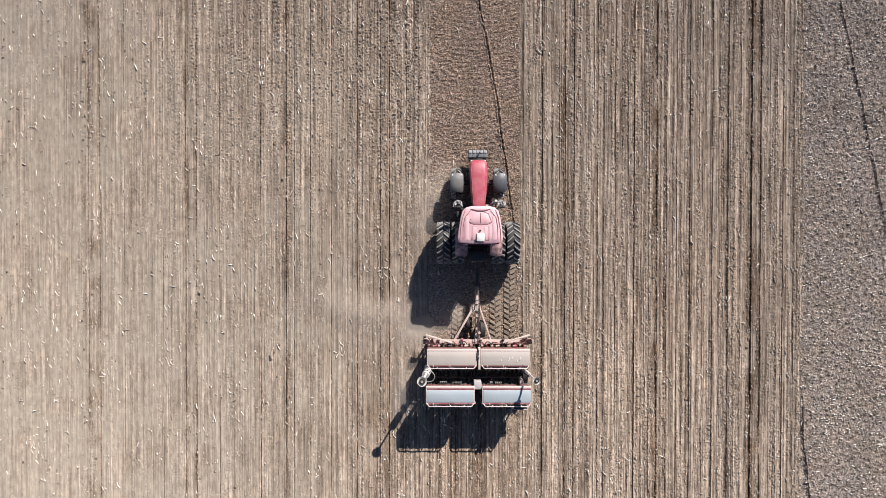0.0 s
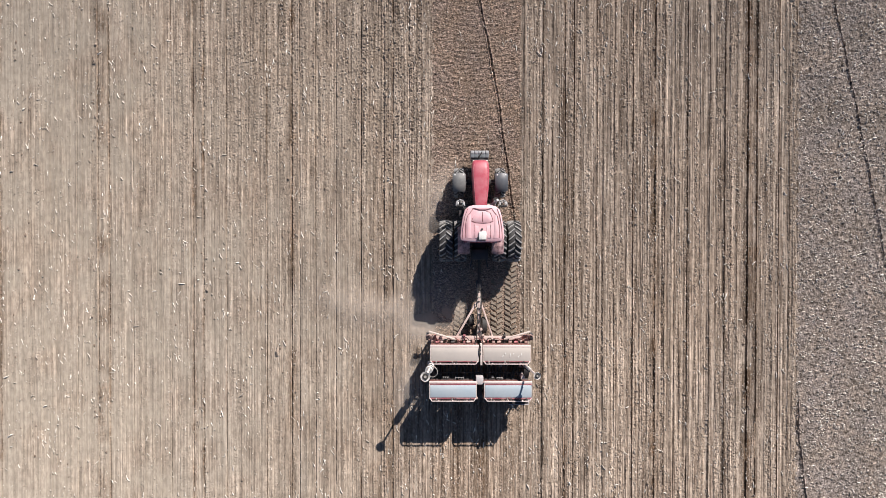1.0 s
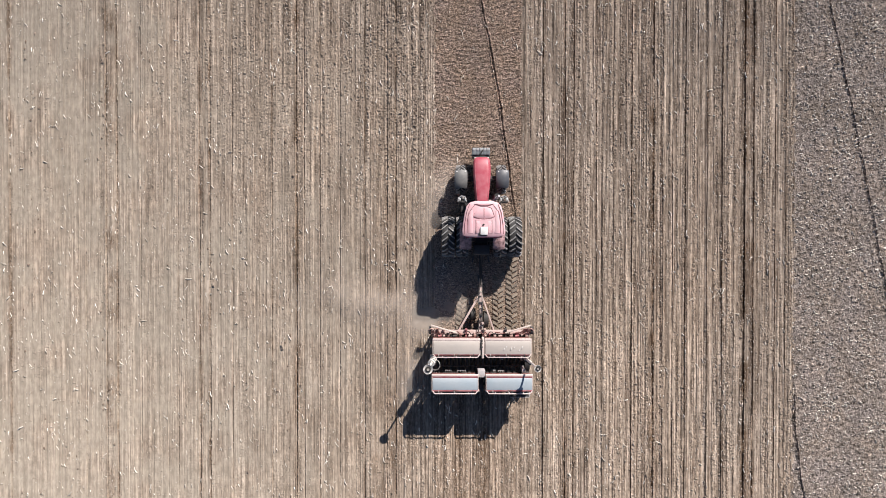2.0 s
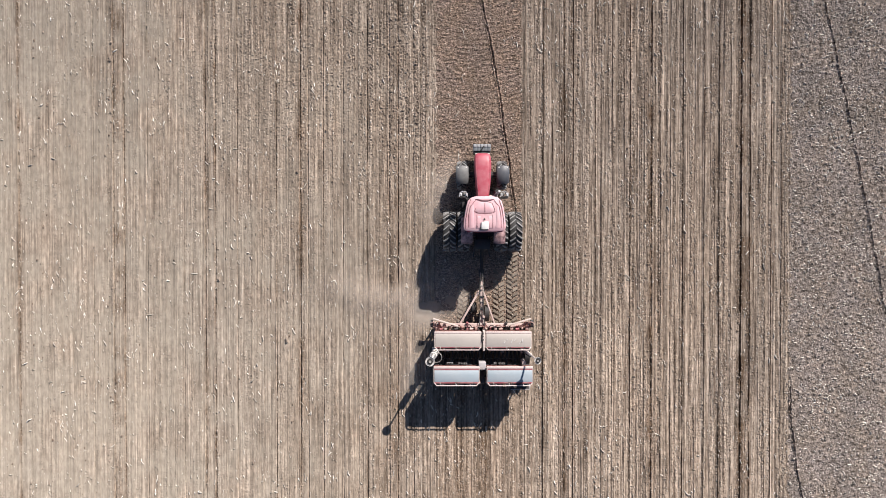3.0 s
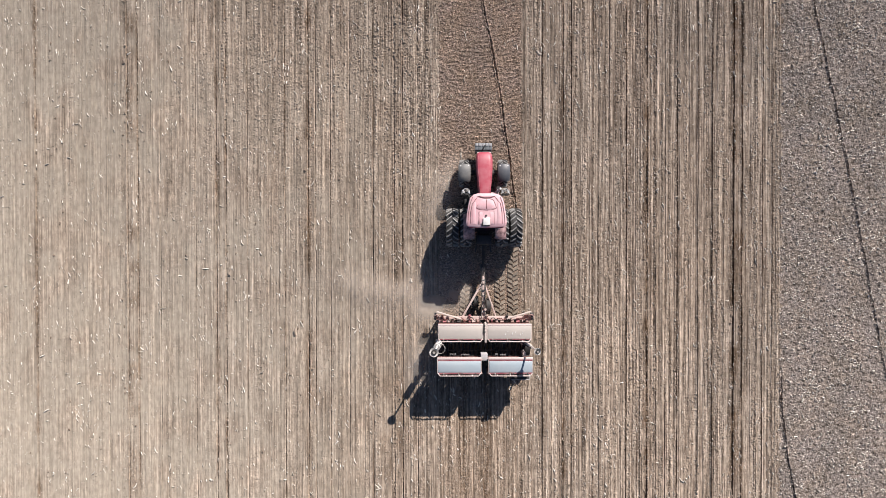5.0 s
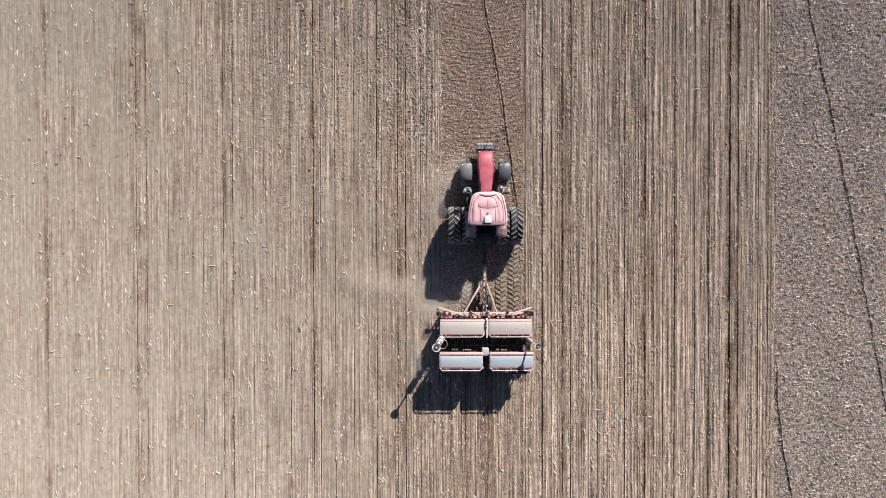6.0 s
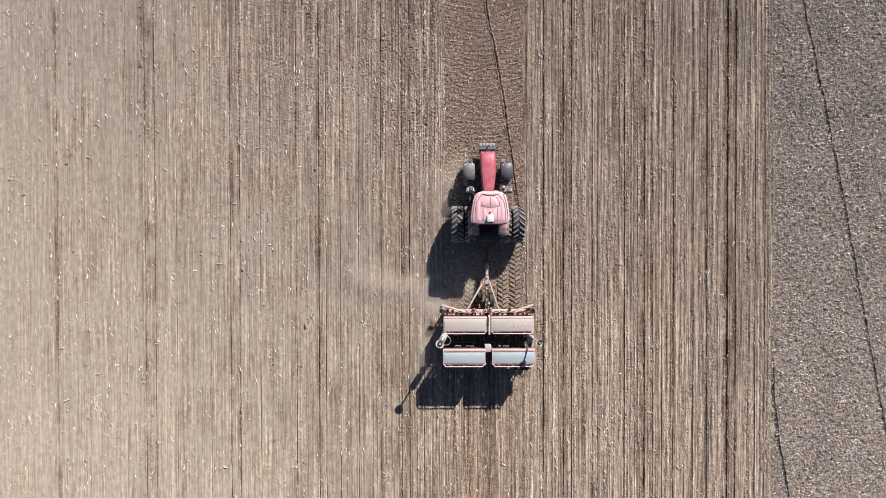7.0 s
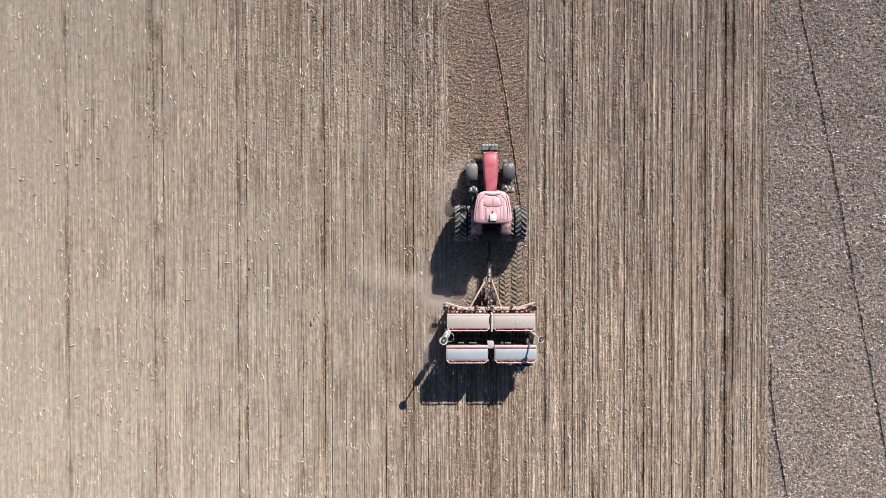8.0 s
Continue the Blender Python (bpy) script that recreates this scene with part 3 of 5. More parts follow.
for _ in range(900):
    x, y = STRIP0 - abs(random.gauss(0, 5.5)), GY1 - abs(random.gauss(0, 7.0))
    r = random.choice((0.02, 0.028, 0.036, 0.048))
    clods.append(lump(x, y, ground_z(x, y) + r * 0.3, r, random.uniform(0.5, 1.1), random.uniform(0.9, 2.3)))
pieces("soil_clods", M_CLOD, "dark moist soil clods lying on the field", "clods", clods)

# the largest clods, each lying by itself
for x, y, size in ((-17.3, 9.3, 0.11), (-17.48, 8.8, 0.09), (-17.24, 7.55, 0.10), (-17.48, 6.8, 0.07), (-7.71, 9.4, 0.09), (-7.77, 3.05, 0.12), (-7.53, 4.9, 0.08), (10.55, -4.2, 0.12), (10.42, -6.25, 0.09), (10.36, -8.8, 0.08),
                   (15.1, -5.2, 0.12), (-14.17, -1.5, 0.09), (-21.26, -1.5, 0.09), (-16.79, -8.0, 0.09), (-16.94, -10.7, 0.09), (-8.6, -7.95, 0.10), (6.21, 2.2, 0.09), (6.45, 9.3, 0.08), (15.1, 9.6, 0.09), (15.05, 4.4, 0.10), (-10.1, -12.1, 0.09)):
    size *= 0.75
    pv, pf = lump(0, 0, 0, size, 0.75)
    clod_mesh = bpy.data.meshes.new("soil_clod")
    clod_mesh.from_pydata(pv, [], pf)
    clod_mesh.materials.append(M_CLOD)
    clod = new("soil_clod", clod_mesh)
    clod.location = (x, y, ground_z(x, y) + size * 0.3)
    tagged(clod, "dark lump of moist earth lying on the drilled rows", "clod", "clods on the field")

def scatter(x0, x1, y0, y1, count, sizes, loose_only=False):
    """Crumbs strewn over a stretch; loose_only: mostly on the crumbly rows."""
    out = []
    while len(out) < count:
        x, y = random.uniform(x0, x1), random.uniform(y0, y1)
        if loose_only:
            if is_tilled(x, y):
                continue
            at_x, at_y = min(int(np.searchsorted(xs, x)), nx - 1), min(int((y - GY0) / STEP), ny - 1)
            if random.random() > 0.08 + 1.1 * crumbly[at_x, at_y] ** 2:
                continue
        r = random.choice(sizes)
        out.append(lump(x, y, ground_z(x, y) + r * 0.12, r, random.uniform(0.45, 0.95), random.uniform(0.8, 1.7) if loose_only else random.uniform(0.75, 1.25)))
    return out


pieces("soil_crumbs", M_CRUMB, "crumbly grey lumps of tilled soil", "soil", scatter(EDGE - 0.15, GX1, GY0, GY1, 8500, (0.022, 0.03, 0.038, 0.048, 0.06)))
pieces("soil_crumbs", M_FRESH, "crumbly brown lumps of freshly tilled soil", "soil", scatter(STRIP0 - 0.15, STRIP1 + 0.05, STRIP_END, GY1, 4600, (0.018, 0.024, 0.03, 0.04)))
pieces("soil_crumbs", M_ROWCRUMB, "dry crumbs lying along the drilled rows", "soil", scatter(STRIP1, EDGE, GY0, GY1, 9500, (0.018, 0.024, 0.03, 0.04), True) + scatter(GX0, STRIP1, GY0, GY1, 9500, (0.016, 0.022, 0.03), True))


def chevrons(x, y0, y1):
    """The print of one tyre: slanting blocks of pressed soil."""
    out = []
    y = y0
    while y < y1:
        for half in (-1, 1):
            ya = y + (0.13 if half > 0 else 0.0)
            pts = []
            inner, outer = x + half * 0.015, x + half * 0.29
            rise = 0.16
            for px, py in ((inner, ya), (outer, ya + rise), (outer, ya + rise + 0.15), (inner, ya + 0.15)):
                pts.append((px + random.uniform(-0.01, 0.01), py + random.uniform(-0.01, 0.01)))
            low = [(px, py, -0.03) for px, py in pts]
            top = [(x + (px - x) * 0.95, py * 0.86 + sum(q[1] for q in pts) / 4 * 0.14, 0.055 + random.uniform(-0.01, 0.01)) for px, py in pts]
            out.append((low + top, [(4, 5, 6, 7), (0, 1, 5, 4), (1, 2, 6, 5), (2, 3, 7, 6), (3, 0, 4, 7)]))
        y += 0.26
    return out


prints = []
for wx, front in ((0.81, -2.9), (2.67, -2.2), (3.37, -0.6)):
    prints += chevrons(wx, STRIP_END, front)
pieces("tyre_prints", M_TRACK, "chevron tyre prints pressed into the tilled soil", "tyre track", prints)


# ---- the tractor ----
TX = 1.74
tractor = thing("tractor", TX, 0, 0, "red farm tractor with pale pink roof and dual rear wheels", "tractor")


def wheel(name, x, y, radius, width, rim_r, lugs, parent, label):
    """A tractor wheel: tyre with raised chevron lugs, and the rim as its sub-part."""
    bm = B()
    h = width / 2
    prof = [(-h * 0.80, rim_r), (-h, rim_r + 0.09), (-h, radius - 0.17), (-h * 0.93, radius - 0.085), (-h * 0.72, radius - 0.065), (-h * 0.3, radius - 0.05),
            (h * 0.3, radius - 0.05), (h * 0.72, radius - 0.065), (h * 0.93, radius - 0.085), (h, radius - 0.17), (h, rim_r + 0.09), (h * 0.80, rim_r)]
    lathe_x(bm, prof, 44, 0, 0, 0)
    ob = part(name, bm, M_RUBBER, parent, label)
    ob.location = (x, y, radius - 0.02)
    bm = B()
    for i in range(lugs):
        for half in (-1, 1):
            a = 2 * math.pi * (i + (0.5 if half > 0 else 0)) / lugs
            sweep = 0.24 / radius
            thick = 0.085 / radius / 2
            low, top = [], []
            for u, lag, drop in ((0.02, 0.0, 0.0), (h * 0.6, sweep * 0.62, 0.012), (h * 1.0, sweep, 0.05)):
                for e in (-1, 1):
                    for r, bucket in ((radius - 0.10 - drop, low), (radius + 0.02 - drop, top)):
                        tt = a + lag + e * thick * (0.75 if bucket is top else 1.1)
                        bucket.append(bm.verts.new((half * u, r * math.cos(tt), r * math.sin(tt))))
            for q in (0, 2):
                bm.faces.new((top[q], top[q + 1], top[q + 3], top[q + 2]))
                bm.faces.new((low[q], low[q + 2], top[q + 2], top[q]))
                bm.faces.new((low[q + 1], top[q + 1], top[q + 3], low[q + 3]))
            bm.faces.new((low[0], top[0], top[1], low[1]))
            bm.faces.new((low[4], low[5], top[5], top[4]))
    part("tread", bm, M_LUG, ob, "dusty chevron tread greyed by painted sun glint")
    bm = B()
    lathe_x(bm, [(-h * 0.8, rim_r + 0.015), (-h * 0.8, rim_r - 0.04), (-h * 0.1, rim_r - 0.08), (-h * 0.1, 0.12), (-h * 0.35, 0.10), (-h * 0.35, 0.0), (h * 0.35, 0.0), (h * 0.35, 0.10), (h * 0.1, 0.12), (h * 0.1, rim_r - 0.08), (h * 0.8, rim_r - 0.04), (h * 0.8, rim_r + 0.015)], 32)
    part("rim", bm, M_RIM, ob, "dusty silver rim")
    return ob


for s in (-1, 1):
    wheel("rear_wheel", s * 1.63, -0.07, 0.99, 0.62, 0.56, 20, tractor, "large rear tyre with chevron lugs")
    wheel("rear_wheel", s * 0.94, -0.07, 0.99, 0.58, 0.56, 20, tractor, "inner dual rear tyre with chevron lugs")
    wheel("front_wheel", s * 1.01, 2.78, 0.71, 0.47, 0.38, 17, tractor, "front tyre with chevron lugs")

# chassis: gearbox, engine block, axles
bm = B()
box(bm, -0.30, 0.30, -0.75, 1.6, 0.62, 1.28, 0.05)
box(bm, -0.26, 0.26, 1.5, 3.6, 0.62, 1.30, 0.04)
box(bm, -0.20, 0.20, 3.5, 3.95, 0.62, 0.98, 0.03)
part("chassis", bm, M_IRON, tractor)
bm = tube(B(), (-1.80, -0.07, 0.97), (1.80, -0.07, 0.97), 0.12, 16)
tube(bm, (-0.60, -0.07, 0.97), (0.60, -0.07, 0.97), 0.22, 16)
part("rear_axle", bm, M_IRON, tractor)
bm = box(B(), -0.85, 0.85, 2.70, 2.94, 0.60, 0.84, 0.04)
tube(bm, (-0.95, 2.82, 0.72), (0.95, 2.82, 0.72), 0.10, 12)
part("front_axle", bm, M_IRON, tractor)


def hood_ring(y, w, top, bottom, crown):
    pts = []
    for i in range(13):
        a = math.pi * i / 12
        ex = 0.55
        c, s_ = math.cos(a), math.sin(a)
        pts.append((math.copysign(abs(c) ** ex, c) * w / 2, y, top - crown + abs(s_) ** ex * crown))
    pts += [(-w / 2 * 0.97, y, bottom), (w / 2 * 0.97, y, bottom)]
    return pts


bm = loft(B(), [hood_ring(1.45, 0.56, 2.02, 1.15, 0.16), hood_ring(1.75, 0.60, 2.00, 1.12, 0.17), hood_ring(2.3, 0.74, 1.95, 1.05, 0.20), hood_ring(2.9, 0.83, 1.88, 1.0, 0.24),
                hood_ring(3.35, 0.85, 1.80, 0.98, 0.28), hood_ring(3.62, 0.80, 1.72, 0.98, 0.30), hood_ring(3.74, 0.70, 1.62, 1.0, 0.28), hood_ring(3.79, 0.56, 1.50, 1.05, 0.2)])
part("hood", bm, M_RED, tractor, "glossy red hood dulled by dust", smooth=True)
for s in (-1, 1):
    bm = box(B(), s * 0.40 - 0.025, s * 0.40 + 0.025, 2.35, 3.40, 1.16, 1.46, 0.01)
    part("side_grille", bm, M_BLACK, tractor)
bm = box(B(), -0.25, 0.25, 3.78, 3.83, 1.08, 1.42, 0.02)
part("front_grille", bm, M_BLACK, tractor)
for s in (-1, 1):
    part("headlight", box(B(), s * 0.29 - 0.07, s * 0.29 + 0.07, 3.73, 3.80, 1.30, 1.42, 0.02), M_LAMP, tractor)
# paler lines along both sides of the hood
for s in (-1, 1):
    bm = B()
    pts = [(s * 0.235, 1.62, 2.00), (s * 0.29, 2.3, 1.925), (s * 0.33, 2.9, 1.85), (s * 0.335, 3.4, 1.75), (s * 0.28, 3.64, 1.67)]
    for p, q in zip(pts, pts[1:]):
        bar(bm, p, q, 0.009, 0.022, 0)
    part("hood_crease", bm, M_CREASE, tractor)

# front weights on their carrier
bm = box(B(), -0.43, 0.43, 3.84, 3.97, 0.62, 0.96, 0.02)
part("weight_carrier", bm, M_IRON, tractor)
for i in range(5):
    x = -0.352 + i * 0.176
    bm = box(B(), x - 0.086, x + 0.086, 3.98, 4.32, 0.48, 1.02, 0.012)
    slab = part("front_weight", bm, M_IRONBLUE, tractor)
    part("handle", box(B(), x - 0.07, x + 0.07, 4.17, 4.30, 1.005, 1.05, 0.012), M_WEIGHT, slab, "pale grey handle")
part("tow_pin", bar(B(), (-0.08, 3.96, 1.08), (0.10, 4.22, 1.10), 0.06, 0.05), M_BLACK, tractor)


def arc_shell(bm, x0, x1, r, a0, a1, thick, cy, cz, n=14, lip=0.05, taper=0.0):
    """A curved guard over a wheel, from angle a0 to a1 (degrees from ahead, upwards)."""
    rings = []
    for i in range(n + 1):
        a = radians(a0 + (a1 - a0) * i / n)
        c, s_ = math.cos(a), math.sin(a)
        ring = []
        pinch, mid = 1 - taper * abs(2 * i / n - 1) ** 3, (x0 + x1) / 2
        for x, rr in ((x0, r - lip - 0.05), (x0, r - 0.05), (x0 + 0.07, r + 0.005), ((x0 + x1) / 2, r + 0.03), (x1 - 0.07, r + 0.005), (x1, r - 0.05), (x1, r - lip - 0.05),
                      (x1 - thick, r - lip - 0.05), (x1 - thick, r - thick - 0.05), (x0 + thick, r - thick - 0.05), (x0 + thick, r - lip - 0.05)):
            ring.append((mid + (x - mid) * pinch, cy + rr * c, cz + rr * s_))
        rings.append(ring)
    return loft(bm, rings)


for s in (-1, 1):
    guard = part("front_fender", arc_shell(B(), s * 1.01 - 0.315, s * 1.01 + 0.315, 0.84, 64, 126, 0.03, 2.80, 0.72, taper=0.03), M_HAZED if s < 0 else M_FENDER, tractor, "grey plastic mudguard" if s > 0 else "grey plastic mudguard paled by painted haze")
    for e in (-0.2, 0.2):
        part("fender_lamp", box(B(), s * 1.01 + e - 0.03, s * 1.01 + e + 0.03, 3.06, 3.12, 1.50, 1.535, 0.01), M_WHITE, guard)
    bm = bar(B(), (s * 0.30, 2.75, 1.05), (s * 0.78, 2.72, 1.50), 0.05, 0.05)
    part("fender_stay", bm, M_IRON, tractor)
    bm = arc_shell(B(), s * 0.80 - 0.28, s * 0.80 + 0.28, 1.08, 50, 124, 0.03, -0.07, 0.97, lip=0.08)
    part("rear_fender", bm, M_GUARD, tractor, "dirty red rear mudguard with painted sunlit patches")
    part("tail_lamp", box(B(), s * 0.86 - 0.07, s * 0.86 + 0.07, -1.02, -0.93, 1.48, 1.60, 0.015), M_BLACK, tractor)
    part("work_lamp", box(B(), s * 0.62 - 0.06, s * 0.62 + 0.06, -0.16, -0.06, 2.86, 2.96, 0.02), M_LAMP, tractor)

# cab: floor, pillars, panes, roof with its panel seams
bm = box(B(), -0.72, 0.72, 0.0, 1.5, 1.25, 1.42, 0.04)
box(bm, -0.66, 0.66, -0.06, 0.05, 1.35, 1.9, 0.03)
part("cab_floor", bm, M_RED, tractor)
corners = [(-0.74, 1.48, -0.70, 1.30), (0.74, 1.48, 0.70, 1.30), (-0.78, 0.35, -0.80, 0.35), (0.78, 0.35, 0.80, 0.35), (-0.70, -0.04, -0.74, 0.04), (0.70, -0.04, 0.74, 0.04)]
for x0, y0, x1, y1 in corners:
    part("cab_pillar", bar(B(), (x0, y0, 1.35), (x1, y1, 2.95), 0.07, 0.07, 0.015), M_BLACK, tractor)
for name, a, b, c, d in (("windscreen", (-0.69, 1.47, 1.45), (0.69, 1.47, 1.45), (0.65, 1.31, 2.92), (-0.65, 1.31, 2.92)), ("rear_window", (-0.65, -0.03, 1.9), (0.65, -0.03, 1.9), (0.68, 0.03, 2.92), (-0.68, 0.03, 2.92)),
                         ("side_window", (-0.75, 0.38, 1.45), (-0.73, 1.42, 1.45), (-0.70, 1.28, 2.92), (-0.79, 0.38, 2.92)), ("side_window", (0.75, 0.38, 1.45), (0.73, 1.42, 1.45), (0.70, 1.28, 2.92), (0.79, 0.38, 2.92))):
    bm = B()
    vs = [bm.verts.new(p) for p in (a, b, c, d)]
    f = bm.faces.new(vs)
    n = (Vector(b) - Vector(a)).cross(Vector(d) - Vector(a)).normalized() * 0.008
    made = bmesh.ops.extrude_face_region(bm, geom=[f])
    bmesh.ops.translate(bm, vec=n, verts=[v for v in made["geom"] if isinstance(v, bmesh.types.BMVert)])
    pane = part(name, bm, M_GLASS, tractor, "tinted glass")
    pane.visible_shadow = True
bm = box(B(), -0.26, 0.26, 0.35, 0.85, 1.55, 1.70, 0.05)
box(bm, -0.25, 0.25, 0.28, 0.42, 1.65, 2.35, 0.05)
part("driver_seat", bm, M_SEAT, tractor)
bm = tube(B(), (0, 1.25, 1.42), (0, 1.12, 2.0), 0.04, 10)
part("steering_column", bm, M_BLACK, tractor)

ROOF = [(-0.40, 1.56), (0.40, 1.56), (0.62, 1.50), (0.80, 1.34), (0.88, 1.05), (0.96, 0.55), (1.00, 0.16), (0.97, 0.0), (0.86, -0.07), (0.45, -0.11), (-0.45, -0.11), (-0.86, -0.07), (-0.97, 0.0), (-1.00, 0.16), (-0.96, 0.55), (-0.88, 1.05), (-0.80, 1.34), (-0.62, 1.50)]


def roof_ring(scale, z):
    return [(x * scale, 0.70 + (y - 0.70) * scale, z) for x, y in ROOF]


def roof_top(x, y):
    return 3.135 - 0.035 * (x * x + (y - 0.7) ** 2)


bm = loft(B(), [roof_ring(0.93, 2.90), roof_ring(0.99, 2.93), roof_ring(1.0, 3.0), roof_ring(0.985, 3.06), roof_ring(0.93, 3.095), roof_ring(0.6, 3.125), roof_ring(0.25, 3.14)])
roof = part("cab_roof", bm, M_ROOF, tractor, "sun-bleached pink roof panel", smooth=False)


def seam(points, parent, w=0.02):
    bm = B()
    for (ax, ay), (bx, by) in zip(points, points[1:]):
        bar(bm, (ax, ay, roof_top(ax, ay) + 0.0), (bx, by, roof_top(bx, by) + 0.0), w, 0.03, 0)
    part("panel_seam", bm, M_SEAM, parent)


def raised(name, outline, rise, inset, parent):
    """A pressed panel standing a little proud of the roof, with sloping edges."""
    n = len(outline)
    mx, my = sum(p[0] for p in outline) / n, sum(p[1] for p in outline) / n
    rings = []
    for shrink, up in ((0.0, -0.02), (0.0, 0.004), (inset, rise)):
        ring = []
        for x, y in outline:
            d = math.hypot(x - mx, y - my)
            f = (d - shrink) / d
            px, py = mx + (x - mx) * f, my + (y - my) * f
            ring.append((px, py, roof_top(px, py) + up))
        rings.append(ring)
    part(name, loft(B(), rings), M_ROOF, parent)


HATCH = [(-0.32, 1.22), (-0.16, 1.27), (0.16, 1.27), (0.32, 1.22), (0.42, 0.98), (0.46, 0.84), (0.30, 0.77), (0.0, 0.745), (-0.30, 0.77), (-0.46, 0.84), (-0.42, 0.98)]
raised("roof_hatch", HATCH, 0.022, 0.04, roof)
seam([(x * 1.05, 1.0 + (y - 1.0) * 1.05) for x, y in HATCH[4:]], roof, 0.02)
seam([(x * 1.05, 1.0 + (y - 1.0) * 1.05) for x, y in HATCH[2:6]], roof, 0.018)
part("hatch_ridge", bar(B(), (0.0, 1.25, roof_top(0, 1.25) + 0.02), (0.0, 0.80, roof_top(0, 0.8) + 0.02), 0.03, 0.02, 0.005), M_SEAM, roof)
raised("front_visor", [(-0.40, 1.43), (-0.14, 1.35), (0.14, 1.35), (0.40, 1.43), (0.30, 1.47), (-0.30, 1.47)], 0.012, 0.03, roof)
seam([(-0.44, 1.42), (-0.15, 1.33), (0.15, 1.33), (0.44, 1.42)], roof, 0.02)
for s in (-1, 1):
    raised("roof_rib", [(s * 0.17, 0.62), (s * 0.33, 0.64), (s * 0.34, 0.06), (s * 0.22, 0.05)], 0.016, 0.03, roof)
    raised("roof_rib", [(s * 0.52, 1.14), (s * 0.64, 1.10), (s * 0.72, 0.65), (s * 0.72, 0.06), (s * 0.50, 0.06), (s * 0.52, 0.6)], 0.016, 0.03, roof)
    seam([(s * 0.44, 1.36), (s * 0.58, 1.18), (s * 0.68, 1.06), (s * 0.76, 0.65), (s * 0.77, 0.08)], roof)
    seam([(s * 0.37, 0.68), (s * 0.375, 0.06)], roof)
    seam([(s * 0.66, 1.40), (s * 0.79, 1.05), (s * 0.88, 0.50), (s * 0.90, 0.05)], roof, 0.018)
part("rear_lip", box(B(), -0.84, 0.84, -0.13, -0.075, 2.93, 3.0, 0.02), M_RED, roof, "crimson strip under the roof edge")
bm = box(B(), -0.17, 0.17, 0.0, 0.36, 3.10, 3.22, 0.03)
part("roof_receiver", bm, M_WHITE, tractor, "white satellite receiver on the roof")
# black block added as the receiver's shadow on its left and rear
part("receiver_shade", box(B(), -0.235, 0.16, -0.04, 0.12, 3.05, 3.17, 0.02), M_BLACK, tractor)
part("aerial", tube(B(), (-0.02, 0.47, 3.08), (-0.02, 0.47, 3.20), 0.045, 12), M_BLACK, tractor)

# mirrors on their arms, exhaust, air intake, steps
for s in (-1, 1):
    bm = bar(B(), (s * 0.66, 1.45, 2.45), (s * 1.02, 1.58, 2.42), 0.05, 0.05)
    tube(bm, (s * 1.02, 1.58, 2.05), (s * 1.02, 1.58, 2.55), 0.025, 8)
    tube(bm, (s * 0.80, 1.42, 2.50), (s * 0.98, 1.72, 2.46), 0.02, 8)
    arm = part("mirror_arm", bm, M_BLACK, tractor)
    bm = box(B(), s * 1.00 - 0.17, s * 1.00 + 0.17, 1.50, 1.60, 2.10, 2.50, 0.045)
    part("mirror", bm, M_BLACK, arm, "black mirror head")
    for k, (mx, my) in enumerate(((0.84, 1.68), (0.94, 1.74), (1.10, 1.68))):
        part("work_lamp", tube(B(), (s * mx, my - 0.05, 2.47), (s * mx, my + 0.05, 2.50), 0.055, 12), M_WHITE if k != 1 else M_STEEL, arm, "pale work lamp")
    bm = B()
    hoop = [(s * 0.78, 1.56, 2.50), (s * 0.84, 1.80, 2.48), (s * 1.00, 1.84, 2.48), (s * 1.16, 1.74, 2.50), (s * 1.18, 1.56, 2.50)]
    for p, q in zip(hoop, hoop[1:]):
        tube(bm, p, q, 0.020, 8)
    part("mirror_hoop", bm, M_WEIGHT, arm, "pale grey tube guard")
    bm = tube(B(), (s * 0.86, 1.66, 2.46), (s * 0.88, 1.76, 2.44), 0.07, 14)
    part("side_lamp", bm, M_BLACK, arm)
    bm = tube(B(), (s * 1.00, 1.72, 2.42), (s * 1.01, 1.80, 2.40), 0.065, 14)
    part("side_lamp", bm, M_FENDER, arm)
    bm = B()
    for i in range(3):
        box(bm, s * 0.86 - 0.14, s * 0.86 + 0.14, 1.12, 1.42, 0.55 + i * 0.3, 0.58 + i * 0.3, 0.006)
    box(bm, s * 0.80 - 0.02, s * 0.80 + 0.02, 1.15, 1.38, 0.55, 1.30, 0.006)
    part("cab_steps", bm, M_BLACK, tractor)
bm = tube(B(), (0.62, 1.72, 1.25), (0.62, 1.72, 2.75), 0.075, 14)
tube(bm, (0.62, 1.72, 2.74), (0.70, 1.80, 2.95), 0.06, 14)
part("exhaust_pipe", bm, M_WEIGHT, tractor, "bare metal exhaust stack")
bm = tube(B(), (0.30, 1.62, 2.03), (0.70, 1.62, 2.06), 0.06, 12)
part("exhaust_bracket", bm, M_PINK, tractor)
bm = tube(B(), (0.66, 1.86, 1.2), (0.66, 1.86, 2.35), 0.11, 14)
part("air_cleaner", bm, M_BLACK, tractor)
# fuel tanks beside the cab
for s in (-1, 1):
    part("fuel_tank", box(B(), s * 0.52 - 0.22, s * 0.52 + 0.22, 0.95, 1.75, 0.55, 1.15, 0.08), M_BLACK, tractor)

